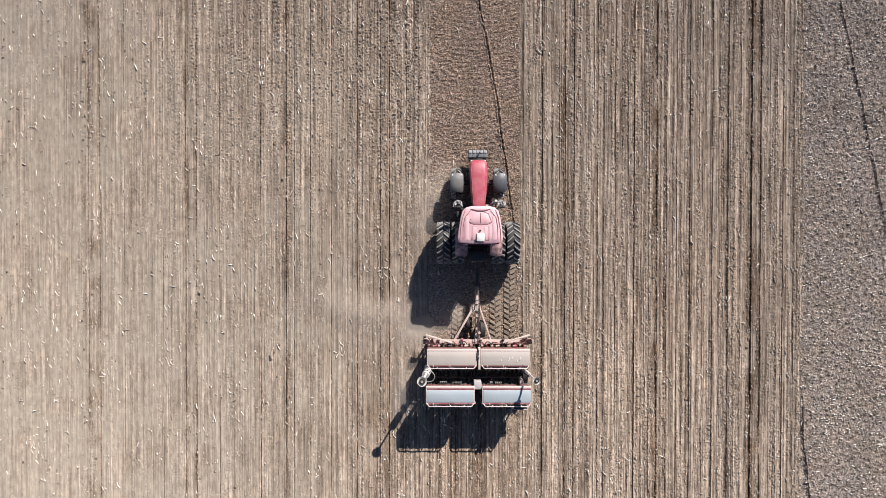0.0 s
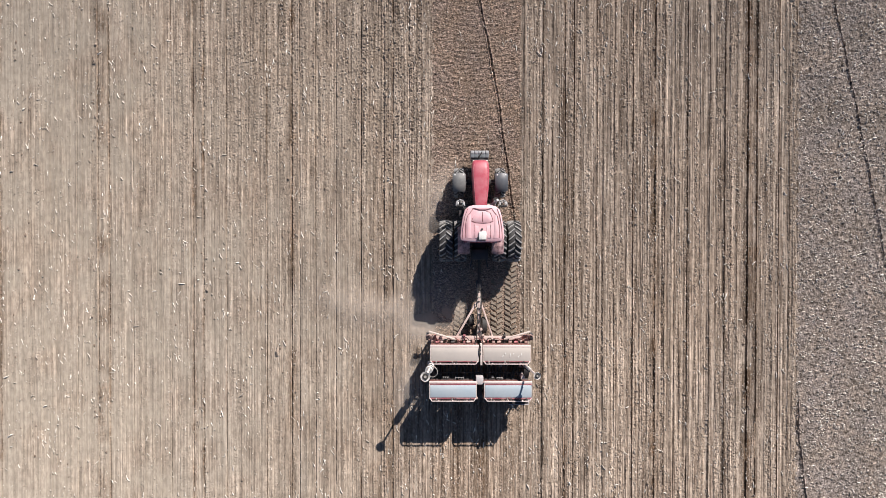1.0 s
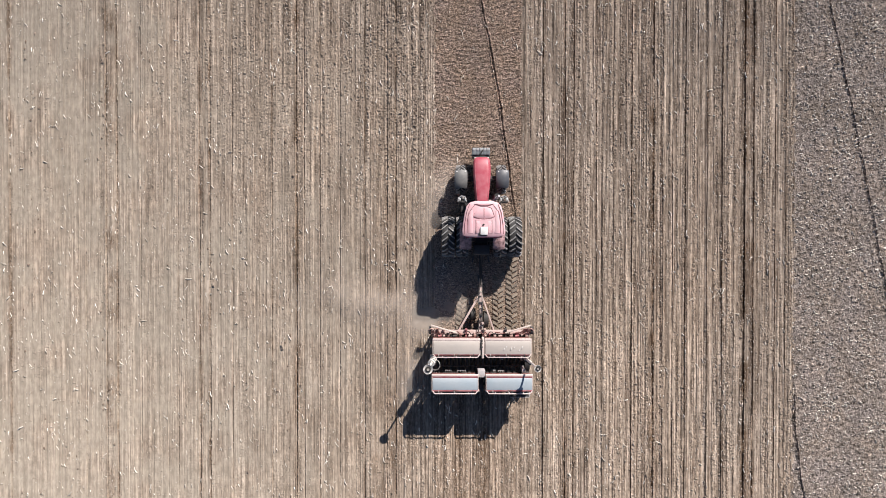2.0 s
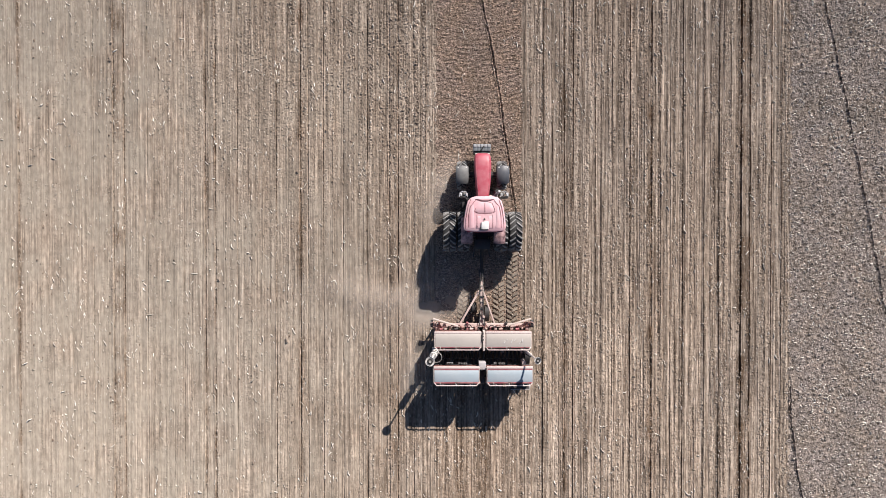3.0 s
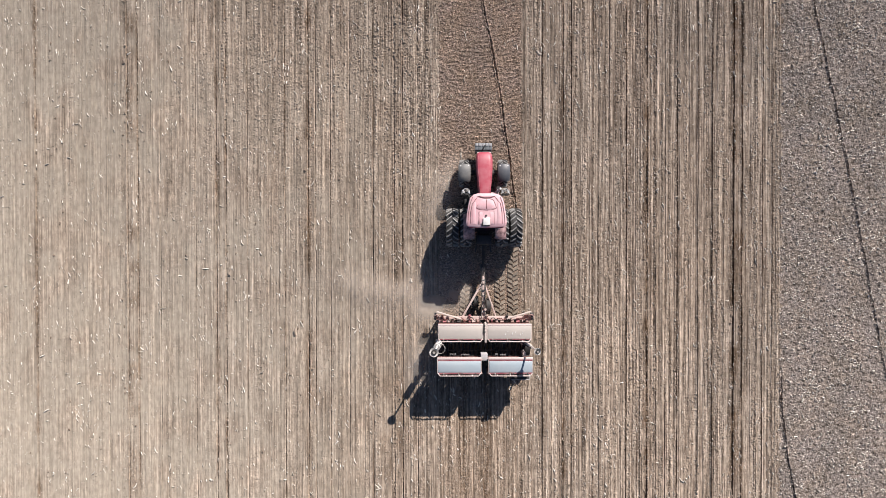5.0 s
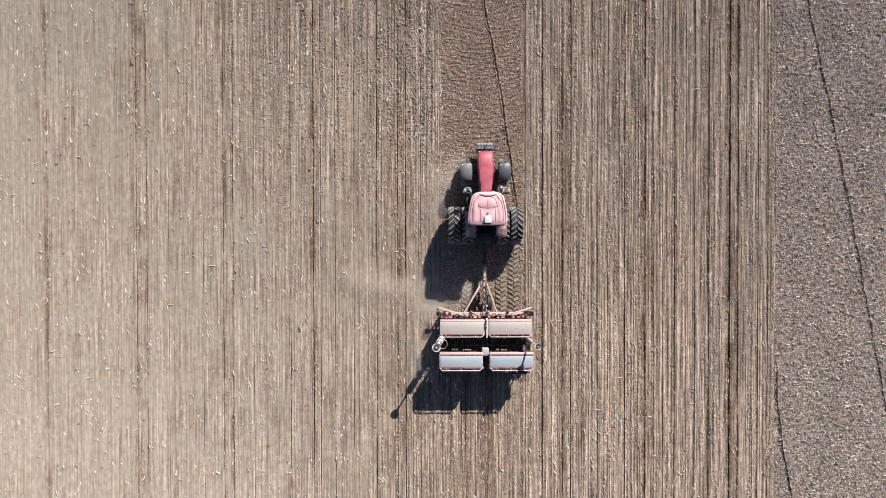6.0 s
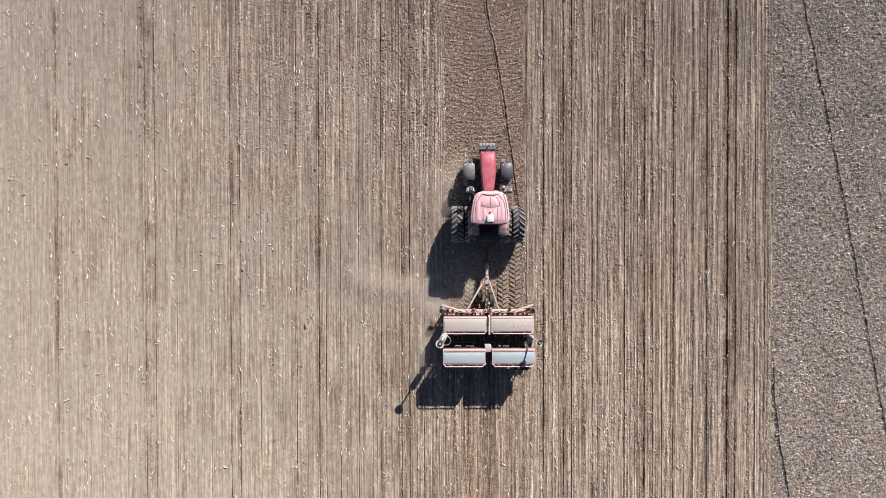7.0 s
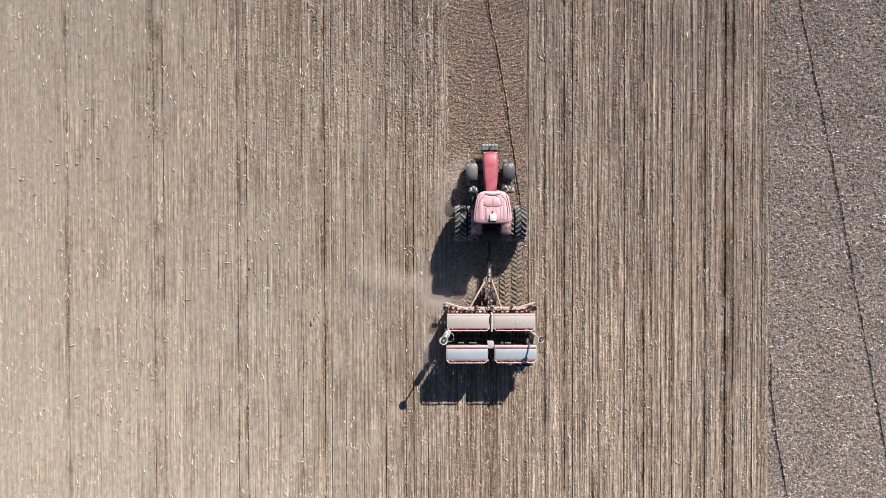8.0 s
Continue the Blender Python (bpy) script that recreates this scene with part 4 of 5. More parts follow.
# rear linkage and drawbar
for s in (-1, 1):
    bm = bar(B(), (s * 0.28, -0.55, 0.75), (s * 0.42, -1.35, 0.60), 0.07, 0.09)
    part("lift_arm", bm, M_IRON, tractor)
    bm = tube(B(), (s * 0.36, -0.35, 1.30), (s * 0.38, -1.05, 0.66), 0.035, 10)
    part("lift_rod", bm, M_IRON, tractor)
part("top_link", tube(B(), (0, -0.65, 1.2), (0.02, -1.15, 1.0), 0.04, 10), M_IRON, tractor)
part("drawbar", bar(B(), (0, -0.6, 0.50), (0, -2.30, 0.50), 0.12, 0.07), M_IRON, tractor)
part("rear_housing", box(B(), -0.38, 0.38, -0.95, -0.45, 0.85, 1.55, 0.06), M_IRON, tractor)
for e, dz in ((-0.05, 0.0), (0.02, 0.06), (0.08, 0.02)):
    bm = B()
    pts = [(e, -0.9, 1.25), (e * 0.8, -1.3, 0.95 + dz), (e * 0.5, -1.8, 0.80 + dz), (e * 0.4, -2.5, 0.78)]
    for p, q in zip(pts, pts[1:]):
        tube(bm, p, q, 0.018, 8)
    part("hydraulic_hose", bm, M_BLACK, tractor)


# ---- the seed drill ----
drill = thing("seed_drill", TX, -6.0, 0, "wide red seed drill with beige and pale blue hopper lids", "seed drill")
DY = 6.0          # local y = world y + 6


def dpart(name, bm, material, label="", parent=None, smooth=False):
    return part(name, bm, material, parent or drill, label, smooth)


bm = bar(B(), (0, -2.15 + DY, 0.58), (0, -4.85 + DY, 0.78), 0.17, 0.16, 0.02)
box(bm, -0.05, 0.05, -3.9 + DY, -2.6 + DY, 0.74, 0.80, 0.01)
tongue = dpart("tongue", bm, M_PINK, "dusty pink steel tongue")
part("hitch_eye", box(bmesh.new(), -0.14, -0.05, -2.35 + DY, -1.98 + DY, 0.50, 0.66, 0.02), M_IRON, tongue)
part("hitch_eye", box(bmesh.new(), 0.05, 0.14, -2.35 + DY, -1.98 + DY, 0.50, 0.66, 0.02), M_IRON, tongue)
for k, (y, w) in enumerate(((-2.55, 0.05), (-2.80, 0.08), (-3.02, 0.05), (-3.35, 0.07), (-3.60, 0.05), (-3.95, 0.08), (-4.25, 0.06), (-4.50, 0.09))):
    z = 0.70 + 0.20 * (-2.15 - y) / 2.7
    part("hose_clip", box(B(), -0.085, 0.085 if k % 2 else 0.03, y - w / 2 + DY, y + w / 2 + DY, z, z + 0.07, 0.01), (M_IRON, M_STEEL, M_BLACK)[k % 3], tongue)
for e in (-1, 1):
    part("tongue_rail", bar(B(), (e * 0.075, -2.45 + DY, 0.70), (e * 0.085, -4.75 + DY, 0.88), 0.028, 0.05, 0.006), M_PALE, tongue)
dpart("brace", bar(B(), (-0.10, -3.05 + DY, 0.66), (-1.10, -4.75 + DY, 0.74), 0.10, 0.10, 0.012), M_PINK)
dpart("brace", bar(B(), (0.10, -3.10 + DY, 0.66), (0.66, -4.75 + DY, 0.74), 0.075, 0.08, 0.012), M_PINK)
for e in (-0.075, 0.07):
    bm = B()
    pts = [(e, -2.3 + DY, 0.80), (e * 1.6, -3.1 + DY, 0.86), (e, -4.0 + DY, 0.90), (e * 2, -4.9 + DY, 1.05), (e * 3, -5.05 + DY, 1.3)]
    for p, q in zip(pts, pts[1:]):
        tube(bm, p, q, 0.02, 8)
    dpart("hydraulic_hose", bm, M_BLACK)
bm = tube(B(), (0.09, -4.35 + DY, 0.86), (0.09, -4.35 + DY, 1.06), 0.06, 14)
dpart("jack_stand", bm, M_PINK)
for x, y, r in ((-0.36, -3.98, 0.30), (0.27, -4.22, 0.42)):
    bm = lathe_x(B(), [(-0.10, r * 0.5), (-0.13, r * 0.8), (-0.10, r), (0.10, r), (0.13, r * 0.8), (0.10, r * 0.5)], 28)
    ob = dpart("gauge_wheel", bm, M_BLACK, "small black gauge wheel")
    ob.location = (x, y + DY, r)
    bm = lathe_x(B(), [(-0.07, r * 0.52), (-0.03, 0.06), (-0.08, 0.05), (-0.08, 0.0), (0.08, 0.0), (0.08, 0.05), (0.03, 0.06), (0.07, r * 0.52)], 20)
    part("rim", bm, M_DRILLRED, ob)

# frame beams
for y, z in ((-4.80, 0.80), (-6.05, 0.62), (-7.45, 0.62)):
    dpart("cross_beam", bar(B(), (-2.50, y + DY, z), (2.50, y + DY, z), 0.19 if y > -5 else 0.15, 0.15, 0.015), M_PINK if y > -5 else M_IRON)
for x in (-2.35, -0.12, 0.12, 2.35):
    dpart("side_beam", bar(B(), (x, -4.80 + DY, 0.70), (x, -7.55 + DY, 0.62), 0.10, 0.14, 0.012), M_DRILLRED if abs(x) > 1 else M_IRON)
# front row of disc openers under the beam
for i in range(25):
    x = -2.40 + i * 0.2
    shank = dpart("front_opener", bar(B(), (x, -4.92 + DY, 0.72), (x, -4.98 + DY, 0.24), 0.07, 0.10, 0), M_IRON)
    part("disc", lathe_x(B(), [(-0.006, 0.0), (-0.006, 0.21), (0.0, 0.23), (0.006, 0.21), (0.006, 0.0)], 18, x + 0.05, -5.00 + DY, 0.20), M_IRON, shank)
# hoses slung along the beam
for k in range(9):
    bm = B()
    x = -2.3 + k * 0.5 + random.uniform(-0.1, 0.1)
    span = random.uniform(0.35, 0.6)
    line = [(x + span * t / 5, -4.86 + random.uniform(-0.07, 0.12) + DY, 0.96 + 0.10 * math.sin(math.pi * t / 5)) for t in range(6)]
    for p, q in zip(line, line[1:]):
        tube(bm, p, q, 0.022, 8)
    dpart("hydraulic_hose", bm, M_RUBBER if k % 2 else M_HOPPER)
# folded pre-marker bars in front of the beam
for s in (-1, 1):
    dpart("folded_bar", bar(B(), (s * 2.46, -4.43 + DY, 1.15), (s * 1.20, -4.82 + DY, 1.05), 0.07, 0.08, 0.012), M_PALE)
    bm = B()
    for k in range(3):
        tube(bm, (s * (2.12 + 0.16 * k), -4.90 + DY, 0.85), (s * (2.16 + 0.16 * k), -4.62 + DY, 1.0), 0.055, 10)
    dpart("cylinder_block", bm, M_DRILLRED)
    bm = lathe_x(B(), [(-0.05, 0.06), (-0.06, 0.19), (0.06, 0.19), (0.05, 0.06)], 20, s * 2.52, -4.70 + DY, 0.95)
    dpart("drive_sprocket", bm, M_IRON)
    bm = B()
    rings = []
    for i in range(23):
        a = 2 * math.pi * (i % 22) / 22
        ca, sa = math.cos(a), math.sin(a)
        rings.append([(s * 2.44 + r_ * ca, -4.74 + DY + r_ * sa, 1.08 + h_ + 0.12 * sa) for r_, h_ in ((0.17, 0.0), (0.14, 0.03), (0.11, 0.0), (0.14, -0.03))])
    loft(bm, rings, close=True, caps=False)
    bmesh.ops.remove_doubles(bm, verts=bm.verts, dist=1e-5)
    dpart("hose_coil", bm, M_DRILLRED)


def hopper(x0, x1, y0, y1, top, lid_material, lid_label, front_edge, red_strip):
    """A hopper trough with rolled rim, hinged lid, ribs, latches and a grab rail."""
    mid = (y0 + y1) / 2
    front_low, rear_low, keel = (0.58, 0.72, 0.76) if red_strip else (0.95, 0.95, 1.10)
    rings = []
    for x, e in ((x0, 0.0), (x0 + 0.25, 1.0), (x1 - 0.25, 1.0), (x1, 0.0)):
        low = min(front_low, rear_low) * (1 - e)
        rings.append([(x, y1, top), (x, y0, top), (x, y0 + 0.01, top - rear_low), (x, mid - 0.12, top - max(keel * e + low, rear_low)), (x, mid + 0.12, top - max(keel * e + low, front_low)), (x, y1 - 0.01, top - front_low)])
    body = dpart("hopper", loft(B(), rings), M_HOPPER, "red steel seed hopper")
    # front edge: a pale rolled rim, and on the rear hoppers a crimson strip behind it
    part("front_rim", box(B(), x0 - 0.02, x1 + 0.02, y1 - 0.055, y1 + 0.045, top - 0.07, top + 0.03, 0.012), front_edge, body, "pale dusty rim")
    band = 0.06
    if red_strip:
        part("front_strip", box(B(), x0 + 0.01, x1 - 0.01, y1 - 0.115, y1 - 0.059, top - 0.05, top + 0.022, 0.010), M_STRIPRED, body, "crimson painted strip")
        band = 0.135
    for xa, xb in ((x0 - 0.022, x0 + 0.008), (x1 - 0.008, x1 + 0.022)):
        part("side_rim", box(B(), xa, xb, y0 + 0.02, y1 - 0.055, top - 0.07, top + 0.022, 0.008), M_PALE, body)
    # lid: a shallow pan with turned-down edges, crowned a little across
    back = y0 + (0.085 if red_strip else 0.05)
    rings = []
    ya, yb = back + 0.012, y1 - band - 0.006
    for x, e in ((x0 + 0.012, -0.02), (x0 + 0.025, 0.006), (x0 + 0.06, 0.016), (x1 - 0.06, 0.016), (x1 - 0.025, 0.006), (x1 - 0.012, -0.02)):
        rings.append([(x, ya, top - 0.05), (x, ya, top + 0.01 + e), (x, ya + 0.04, top + 0.022 + e), (x, ya + (yb - ya) * 0.62, top + 0.044 + e), (x, yb - 0.04, top + 0.03 + e), (x, yb, top + 0.012 + e), (x, yb, top - 0.05)])
    lid = part("lid", loft(B(), rings), lid_material, body, lid_label)
    # rear edge: a crimson strip, then the pale flap bar with cut corners
    part("rear_strip", box(B(), x0 + 0.01, x1 - 0.01, back - (0.055 if red_strip else 0.030), back + 0.004, top - 0.05, top + 0.018, 0.008), M_STRIPRED, body, "crimson painted strip")
    bm = B()
    run = [(x0 + 0.02, y0 + 0.06, top + 0.02), (x0 + 0.12, y0 - 0.075, top + 0.05), (x1 - 0.12, y0 - 0.075, top + 0.05), (x1 - 0.02, y0 + 0.06, top + 0.02)]
    for p, q in zip(run, run[1:]):
        bar(bm, p, q, 0.042, 0.045, 0.010)
    for t in (0.2, 0.5, 0.8):
        x = x0 + (x1 - x0) * t
        bar(bm, (x, y0 - 0.07, top + 0.03), (x, y0 + 0.02, top - 0.10), 0.03, 0.03, 0.004)
    part("grab_rail", bm, front_edge, body, "pale dusty rail with bent ends")
    for t in (0.12, 0.46, 0.54, 0.86):
        x = x0 + (x1 - x0) * t + (0.05 if red_strip else 0.0)
        part("latch", box(B(), x - 0.025, x + 0.025, y0 - 0.03, y0 + 0.07, top + 0.01, top + 0.05, 0.008), M_STEEL if t < 0.5 else M_IRON, body)
    part("lid_handle", box(B(), (x0 + x1) / 2 - 0.07, (x0 + x1) / 2 + 0.07, back - 0.03, back + 0.02, top + 0.012, top + 0.05, 0.01), M_HOPPER, lid)
    return body


for x0, x1 in ((-2.36, -0.09), (0.15, 2.38)):
    hopper(x0, x1, -5.82 + DY, -5.04 + DY, 1.72, M_LIDBEIGE, "dusty beige lid", M_FRONTRIM, False)
for x0, x1 in ((-2.40, -0.20), (0.20, 2.42)):
    hopper(x0, x1, -7.53 + DY, -6.72 + DY, 1.93, M_LIDBLUE, "grey lid with sky reflection in its colour", M_FRONTRIM, True)
# scuffs of bare metal on one front lid
for x, y, w in ((1.05, -5.50, 0.05), (1.16, -5.38, 0.03), (1.40, -5.46, 0.08), (1.55, -5.40, 0.03), (1.80, -5.52, 0.05), (1.92, -5.42, 0.07)):
    dpart("lid_scuff", bar(B(), (x, y - w + DY, 1.802), (x + 0.04, y + w + DY, 1.802), 0.025, 0.006, 0), M_WHITE)
# supports from frame to hoppers
for x in (-2.2, -0.16, 0.18, 2.2):
    for y, z0, z1 in ((-5.1, 0.75, 1.66), (-5.8, 0.65, 1.66), (-6.8, 0.65, 1.87), (-7.5, 0.65, 1.87)):
        dpart("hopper_post", bar(B(), (x, y + DY, z0), (x, y + DY, z1), 0.06, 0.06, 0.006), M_DRILLRED)
# metering units in a row under the rear hoppers, with narrow gaps between
random.seed(31)
for x0, x1 in ((-2.34, -0.24), (0.24, 2.36)):
    x = x0
    while x < x1:
        w = random.choice((0.08, 0.12, 0.18, 0.30))
        bm = box(B(), x, min(x + w, x1), -6.98 + DY, -6.74 + DY, 0.98, 1.36, 0.012)
        tube(bm, (x + w / 2, -6.86 + DY, 1.0), (x + w / 2, -6.86 + DY, 0.62), 0.03, 8)
        dpart("metering_unit", bm, M_IRON)
        x += w + random.choice((0.0, 0.02, 0.10, 0.16))
# central post and control box
bm = box(B(), 0.0, 0.10, -5.95 + DY, -4.95 + DY, 1.40, 1.76, 0.015)
centre_post = dpart("centre_post", bm, M_PALE)
for y, w in ((-5.08, 0.10), (-5.22, 0.07), (-5.40, 0.09)):
    part("clamp", box(B(), -0.04, 0.04, y - w / 2 + DY, y + w / 2 + DY, 1.70, 1.80, 0.012), M_IRON, centre_post)
bm = tube(B(), (-0.05, -5.15 + DY, 1.76), (-0.05, -5.45 + DY, 1.80), 0.03, 8)
dpart("lever", bm, M_BLACK)
dpart("control_box", box(B(), -0.20, 0.15, -6.86 + DY, -6.50 + DY, 1.30, 1.82, 0.03), M_GREYBOX, "whitish grey metal control box")
dpart("drive_case", box(B(), -0.10, 0.12, -7.70 + DY, -6.95 + DY, 0.62, 1.10, 0.03), M_IRON)

# coulters: a disc pair with arm, spring and seed tube, repeated across the drill
for i in range(24):
    x = -2.30 + i * 0.2
    y = -6.35 if i % 2 else -6.75
    bm = bar(B(), (x, -6.05 + DY, 0.60), (x, y - 0.28 + DY, 0.30), 0.05, 0.07, 0)
    arm = dpart("coulter", bm, M_IRON)
    part("disc", lathe_x(B(), [(-0.006, 0.0), (-0.006, 0.17), (0.0, 0.19), (0.006, 0.17), (0.006, 0.0)], 18, x, y - 0.28 + DY, 0.16), M_IRON, arm)
    bm = tube(B(), (x, -6.20 + DY, 0.72), (x, y - 0.15 + DY, 0.32), 0.02, 6)
    part("seed_tube", bm, M_BLACK, arm)
    part("spring", tube(B(), (x + 0.04, -6.05 + DY, 0.72), (x + 0.04, y - 0.1 + DY, 0.48), 0.025, 8), M_IRON, arm)
# clamps, brackets and valve bodies crowded along the back of the front beam
random.seed(23)
for i in range(19):
    x = -2.30 + i * 0.252 + random.uniform(-0.06, 0.06)
    if abs(x) < 0.14:
        continue
    w, d = random.uniform(0.035, 0.09), random.uniform(0.03, 0.12)
    bm = box(B(), x - w, x + w, -5.02 + DY, -4.93 + d + DY, 0.80, random.uniform(0.92, 1.02), 0.018)
    if i % 3 == 1:
        tube(bm, (x - 0.09, -4.98 + DY, 1.02), (x + 0.09, -4.96 + DY, 1.0), 0.05, 12)
    if i % 4 == 2:
        tube(bm, (x, -4.86 + DY, 0.88), (x + 0.02, -4.66 + DY, 0.94), 0.045, 10)
        box(bm, x - 0.06, x + 0.06, -4.70 + DY, -4.62 + DY, 0.86, 1.0, 0.015)
    part_paint = (M_DRILLRED, M_STRIPRED, M_PINK, M_DRILLRED, M_IRON)[i % 5]
    dpart("tine_clamp", bm, part_paint)
for i in range(20):
    x = -2.35 + i * 0.245
    bm = tube(B(), (x, -7.55 + DY, 0.62), (x + 0.02, -8.05 + DY, 0.40), 0.016, 6)
    tube(bm, (x + 0.02, -8.05 + DY, 0.40), (x, -8.15 + DY, 0.02), 0.012, 6)
    dpart("harrow_tine", bm, M_IRON)
# fittings seen in the gap between the hoppers
for x, w, y in ((-1.62, 0.30, -6.58), (-0.98, 0.42, -6.60), (0.62, 0.10, -6.58), (0.95, 0.30, -6.60), (-1.75, 0.14, -5.98), (0.98, 0.12, -6.02)):
    bm = tube(B(), (x - w / 2, y + DY, 1.46), (x + w / 2, y + DY, 1.46), 0.013, 8)
    for e in (-0.45, -0.1, 0.2, 0.45):
        box(bm, x + e * w - 0.016, x + e * w + 0.016, y - 0.05 + DY, y + 0.05 * abs(e) + DY, 1.44, 1.50 + 0.06 * abs(e), 0.006)
    dpart("metering_gear", bm, M_LUG)
dpart("feed_shaft", tube(B(), (-2.3, -6.45 + DY, 1.05), (2.3, -6.45 + DY, 1.05), 0.03, 10), M_IRON)
# end wheels under the hoppers
for s in (-1, 1):
    r = 0.58
    bm = lathe_x(B(), [(-0.12, r * 0.55), (-0.15, r * 0.8), (-0.12, r), (0.12, r), (0.15, r * 0.8), (0.12, r * 0.55)], 32)
    ob = dpart("drill_wheel", bm, M_RUBBER, "black ribbed drill wheel")
    ob.location = (s * 2.28, -6.30 + DY, r - 0.02)
    part("rim", lathe_x(B(), [(-0.10, r * 0.57), (-0.03, 0.08), (-0.08, 0.07), (-0.08, 0.0), (0.08, 0.0), (0.08, 0.07), (0.03, 0.08), (0.10, r * 0.57)], 24), M_DRILLRED, ob)


dpart("rear_hook", bar(B(), (-0.44, -7.66 + DY, 1.0), (-0.47, -7.98 + DY, 0.92), 0.05, 0.05, 0.006), M_PALE)


# upright row markers with their discs
def marker(base, knee, tip, ring_r):
    bm = bar(B(), base, knee, 0.13, 0.12, 0.012)
    arm = dpart("marker_arm", bm, M_PALE, "grey row-marker arm folded upright")
    part("arm_tip", bar(B(), knee, tip, 0.08, 0.07, 0.008), M_PALE, arm)
    part("lift_cylinder", tube(B(), (base[0] * 0.98, base[1] - 0.10, base[2] + 0.3), (knee[0] * 0.99, knee[1] - 0.09, knee[2]), 0.035, 10), M_BLACK, arm)
    x, y, z = tip
    bm = B()
    n = 20
    rings = []
    for i in range(n + 1):
        a = 2 * math.pi * (i % n) / n
        c, s_ = math.cos(a), math.sin(a)
        rings.append([(x + r * c, y + r * s_, z + h) for r, h in ((ring_r, 0.0), (ring_r * 0.98, 0.03), (ring_r * 0.55, -0.03), (ring_r * 0.55, -0.05))])
    loft(bm, rings, close=True, caps=False)
    bmesh.ops.remove_doubles(bm, verts=bm.verts, dist=1e-5)
    part("marker_disc", bm, M_DISC, arm, "pale worn marker disc")
    part("hub", tube(B(), (x, y, z - 0.10), (x, y, z + 0.06), ring_r * 0.60, 16), M_BLACK, arm)
    part("hub_cap", tube(B(), (x, y, z + 0.05), (x, y, z + 0.09), ring_r * 0.26, 12), M_STEEL, arm)
    return arm


marker((-2.25, -6.10 + DY, 0.9), (-2.40, -6.02 + DY, 2.2), (-2.57, -6.22 + DY, 3.00), 0.225)
marker((2.02, -5.96 + DY, 0.9), (2.30, -6.06 + DY, 2.2), (2.52, -6.20 + DY, 2.92), 0.17)
bm = box(B(), -2.50, -2.22, -6.25 + DY, -5.85 + DY, 1.15, 1.45, 0.04)
tube(bm, (-2.27, -5.94 + DY, 1.2), (-2.36, -6.04 + DY, 1.85), 0.06, 12)
tube(bm, (-2.33, -6.00 + DY, 1.82), (-2.44, -6.10 + DY, 2.22), 0.17, 18)
dpart("marker_bracket", bm, M_DISC)
bm = B()
rings = []
for i in range(25):
    a = 2 * math.pi * (i % 24) / 24
    ca, sa = math.cos(a), math.sin(a)
    rings.append([(-2.28 + r_ * ca, -6.20 + DY + r_ * sa, 2.02 + h_ + 0.1 * ca) for r_, h_ in ((0.27, 0.0), (0.255, 0.02), (0.24, 0.0), (0.255, -0.02))])
loft(bm, rings, close=True, caps=False)
bmesh.ops.remove_doubles(bm, verts=bm.verts, dist=1e-5)
dpart("hose_loop", bm, M_STEEL)
for k in (0.25, 0.62):
    dpart("sleeve_band", tube(B(), (-2.33 - 0.11 * k, -6.00 - 0.10 * k + DY, 1.82 + 0.40 * k), (-2.34 - 0.11 * k, -6.01 - 0.10 * k + DY, 1.87 + 0.40 * k), 0.18, 18), M_IRON)
bm = box(B(), 1.92, 2.16, -6.14 + DY, -5.84 + DY, 1.0, 1.30, 0.03)
tube(bm, (2.02, -6.52 + DY, 1.2), (2.02, -6.52 + DY, 1.85), 0.09, 14)
dpart("marker_bracket", bm, M_PINK)
# step at the rear and its lamp
bm = box(B(), 1.42, 2.38, -7.98 + DY, -7.95 + DY, 1.17, 1.22, 0.006)
box(bm, 2.35, 2.39, -7.945 + DY, -7.70 + DY, 1.17, 1.22, 0.006)
for x in (1.50, 1.95, 2.30):
    bar(bm, (x, -7.50 + DY, 1.32), (x, -7.74 + DY, 1.19), 0.04, 0.04, 0.004)
rear_step = dpart("rear_step", bm, M_GREYBOX, "steel step behind the hopper")
part("tread_plate", box(B(), 1.42, 2.345, -7.945 + DY, -7.70 + DY, 1.175, 1.20, 0.004), M_IRON, rear_step, "dark tread plate")
bm = tube(B(), (1.56, -7.66 + DY, 1.2), (1.56, -7.66 + DY, 1.90), 0.025, 8)
tube(bm, (1.56, -7.66 + DY, 1.80), (1.56, -7.66 + DY, 2.0), 0.07, 14)
dpart("lamp_post", bm, M_BLACK)


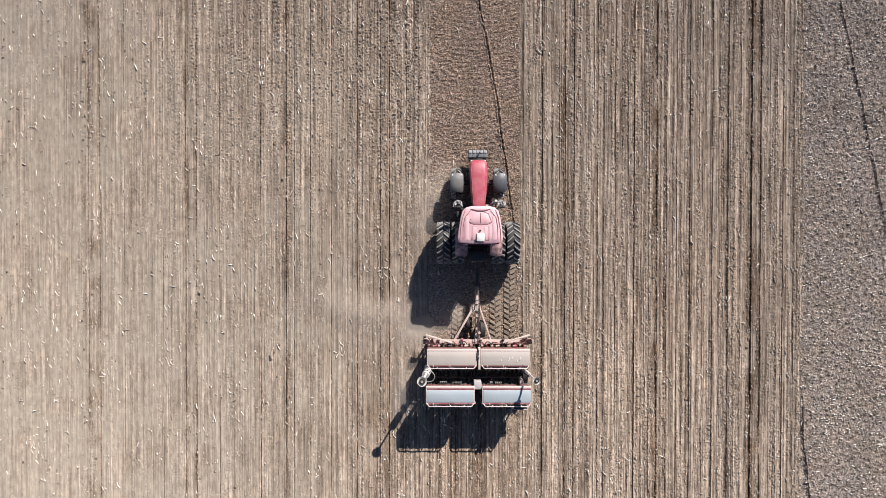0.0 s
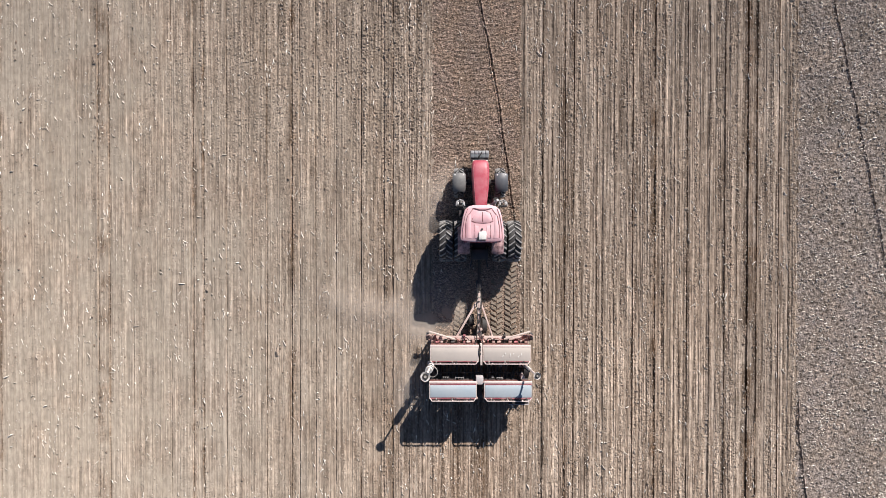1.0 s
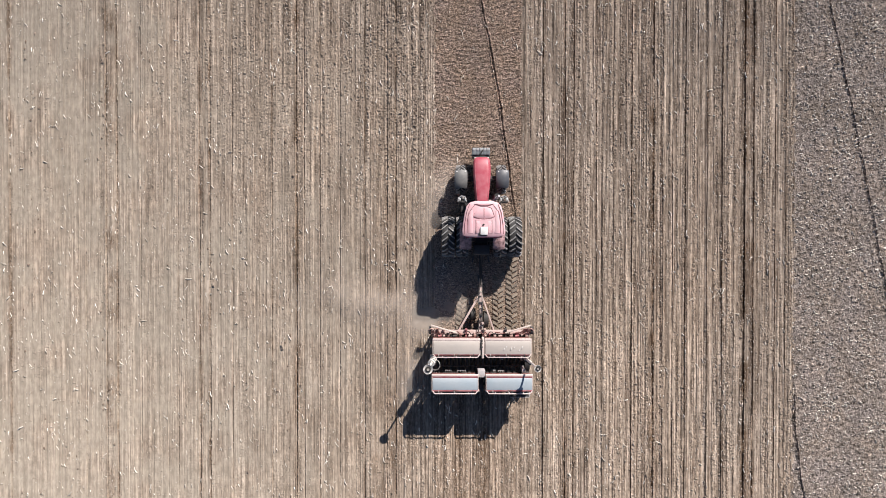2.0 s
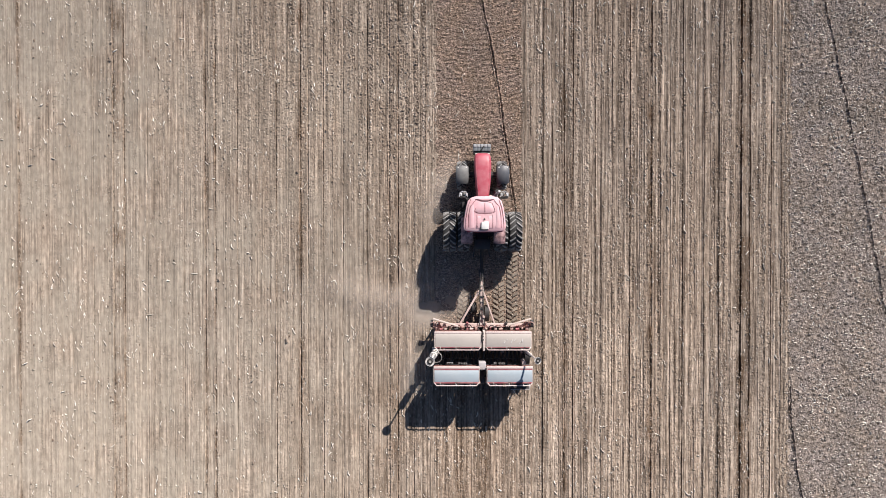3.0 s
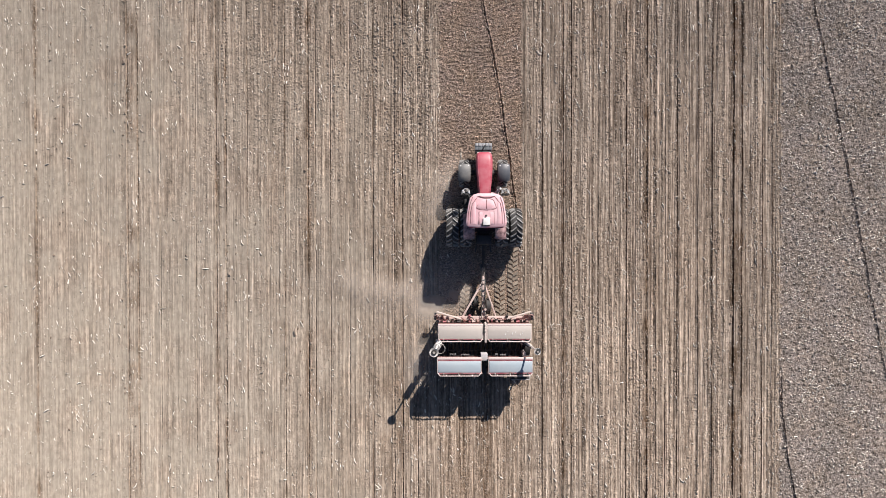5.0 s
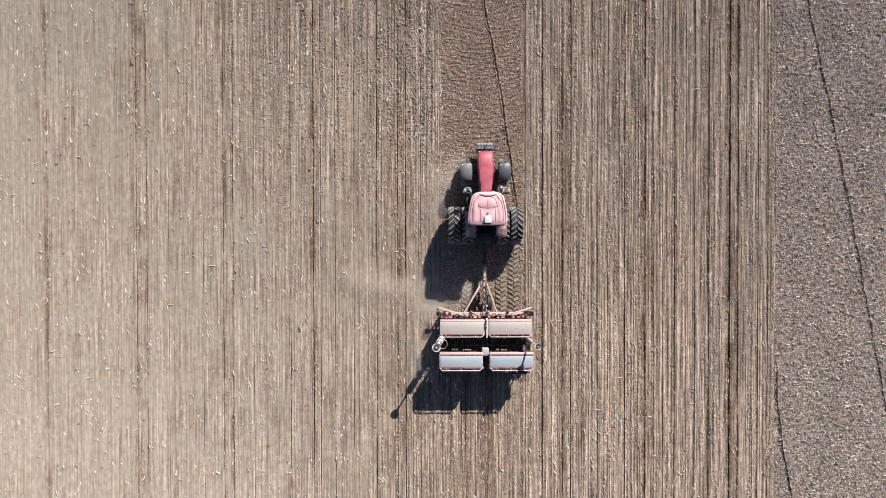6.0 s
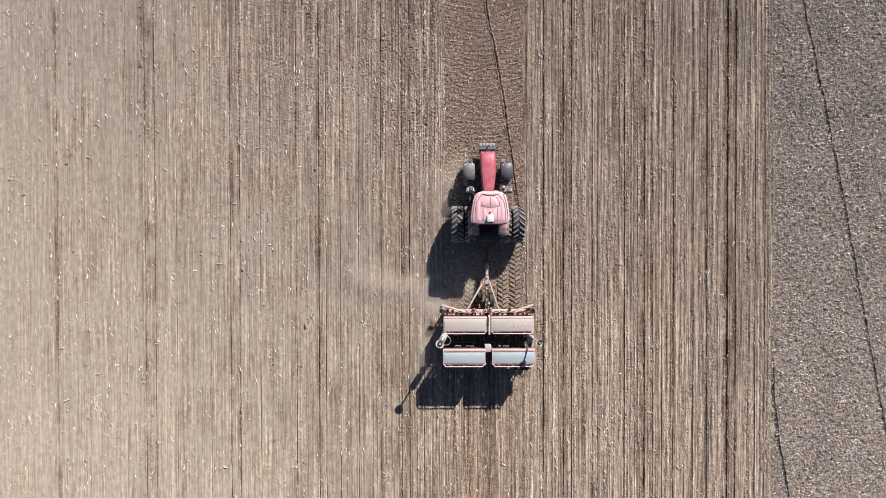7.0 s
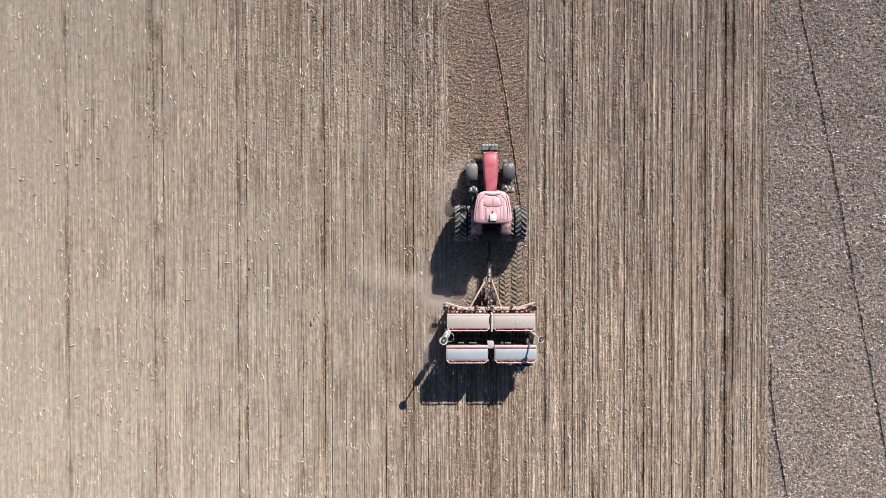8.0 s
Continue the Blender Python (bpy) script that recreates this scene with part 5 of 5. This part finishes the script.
# ---- dust in the air ----
def dust(label, puffs, thick, scale, colour=(0.80, 0.72, 0.64)):
    """Dust hanging low in the air, one uneven billowing sheet; each puff is x, y, half length, half width, height, turn, density."""
    px, py = np.meshgrid(np.arange(-9.0, 5.0, 0.16), np.arange(-11.5, 6.0, 0.16), indexing="ij")
    height, clear = np.full(px.shape, 0.075), np.ones(px.shape)
    for cx, cy, la, wa, up, turn, dense in puffs:
        c, s_ = math.cos(radians(turn)), math.sin(radians(turn))
        u, v = ((px - cx) * c + (py - cy) * s_) / la, ((py - cy) * c - (px - cx) * s_) / wa
        swirl = 1 + 0.22 * np.sin(1.7 * px + 0.9 * py + cx) + 0.18 * np.sin(2.6 * py - 1.4 * px + cy)
        g = np.clip(1 - (u * u + v * v) * swirl, 0, 1) ** 1.6
        height += up * g
        clear *= 1 - np.clip(dense * g, 0, 0.97)
    veil = 1 - clear
    nn, mm = px.shape
    ii, jj = np.meshgrid(np.arange(nn - 1), np.arange(mm - 1), indexing="ij")
    keep = (np.maximum.reduce([veil[:-1, :-1], veil[1:, :-1], veil[:-1, 1:], veil[1:, 1:]]) > 0.002).ravel()
    a0 = (ii * mm + jj).ravel()[keep]
    me = bpy.data.meshes.new("dust_cloud")
    me.from_pydata(np.stack([px, py, height], -1).reshape(-1, 3).tolist(), [], np.stack([a0, a0 + mm, a0 + mm + 1, a0 + 1], -1).tolist())
    me.attributes.new("veil", "FLOAT", "POINT").data.foreach_set("value", veil.ravel())
    me.materials.append(airborne("airborne dust", colour, thick, scale, 4.0))
    me.shade_smooth()
    return tagged(new("dust_cloud", me), label, "dust", kind="stuff")


dust("pale soil dust billowing up beside the seed drill",
     [(-0.6, -4.2, 2.0, 1.2, 0.05, 5, 0.42), (-0.8, -3.2, 1.9, 1.7, 0.03, 15, 0.34), (0.2, -3.6, 1.3, 1.0, 0.02, 20, 0.28), (-2.6, -3.9, 3.2, 1.4, 0.04, -8, 0.28), (-4.6, -3.2, 3.4, 1.3, 0.3, -14, 0.24),
      (-1.5, -6.2, 1.4, 1.7, 0.2, 0, 0.26), (-1.7, -7.6, 1.3, 1.6, 0.3, 0, 0.34), (-2.8, -5.4, 2.6, 1.6, 0.1, 10, 0.08), (-0.8, 1.3, 1.4, 2.2, 0.25, 0, 0.29), (0.0, 2.2, 1.1, 1.9, 0.35, 0, 0.36), (1.0, -2.0, 2.8, 1.9, 0.05, 0, 0.24),
      (1.7, -9.3, 1.7, 1.0, 0.3, 0, 0.18)], 1.0, 0.7)
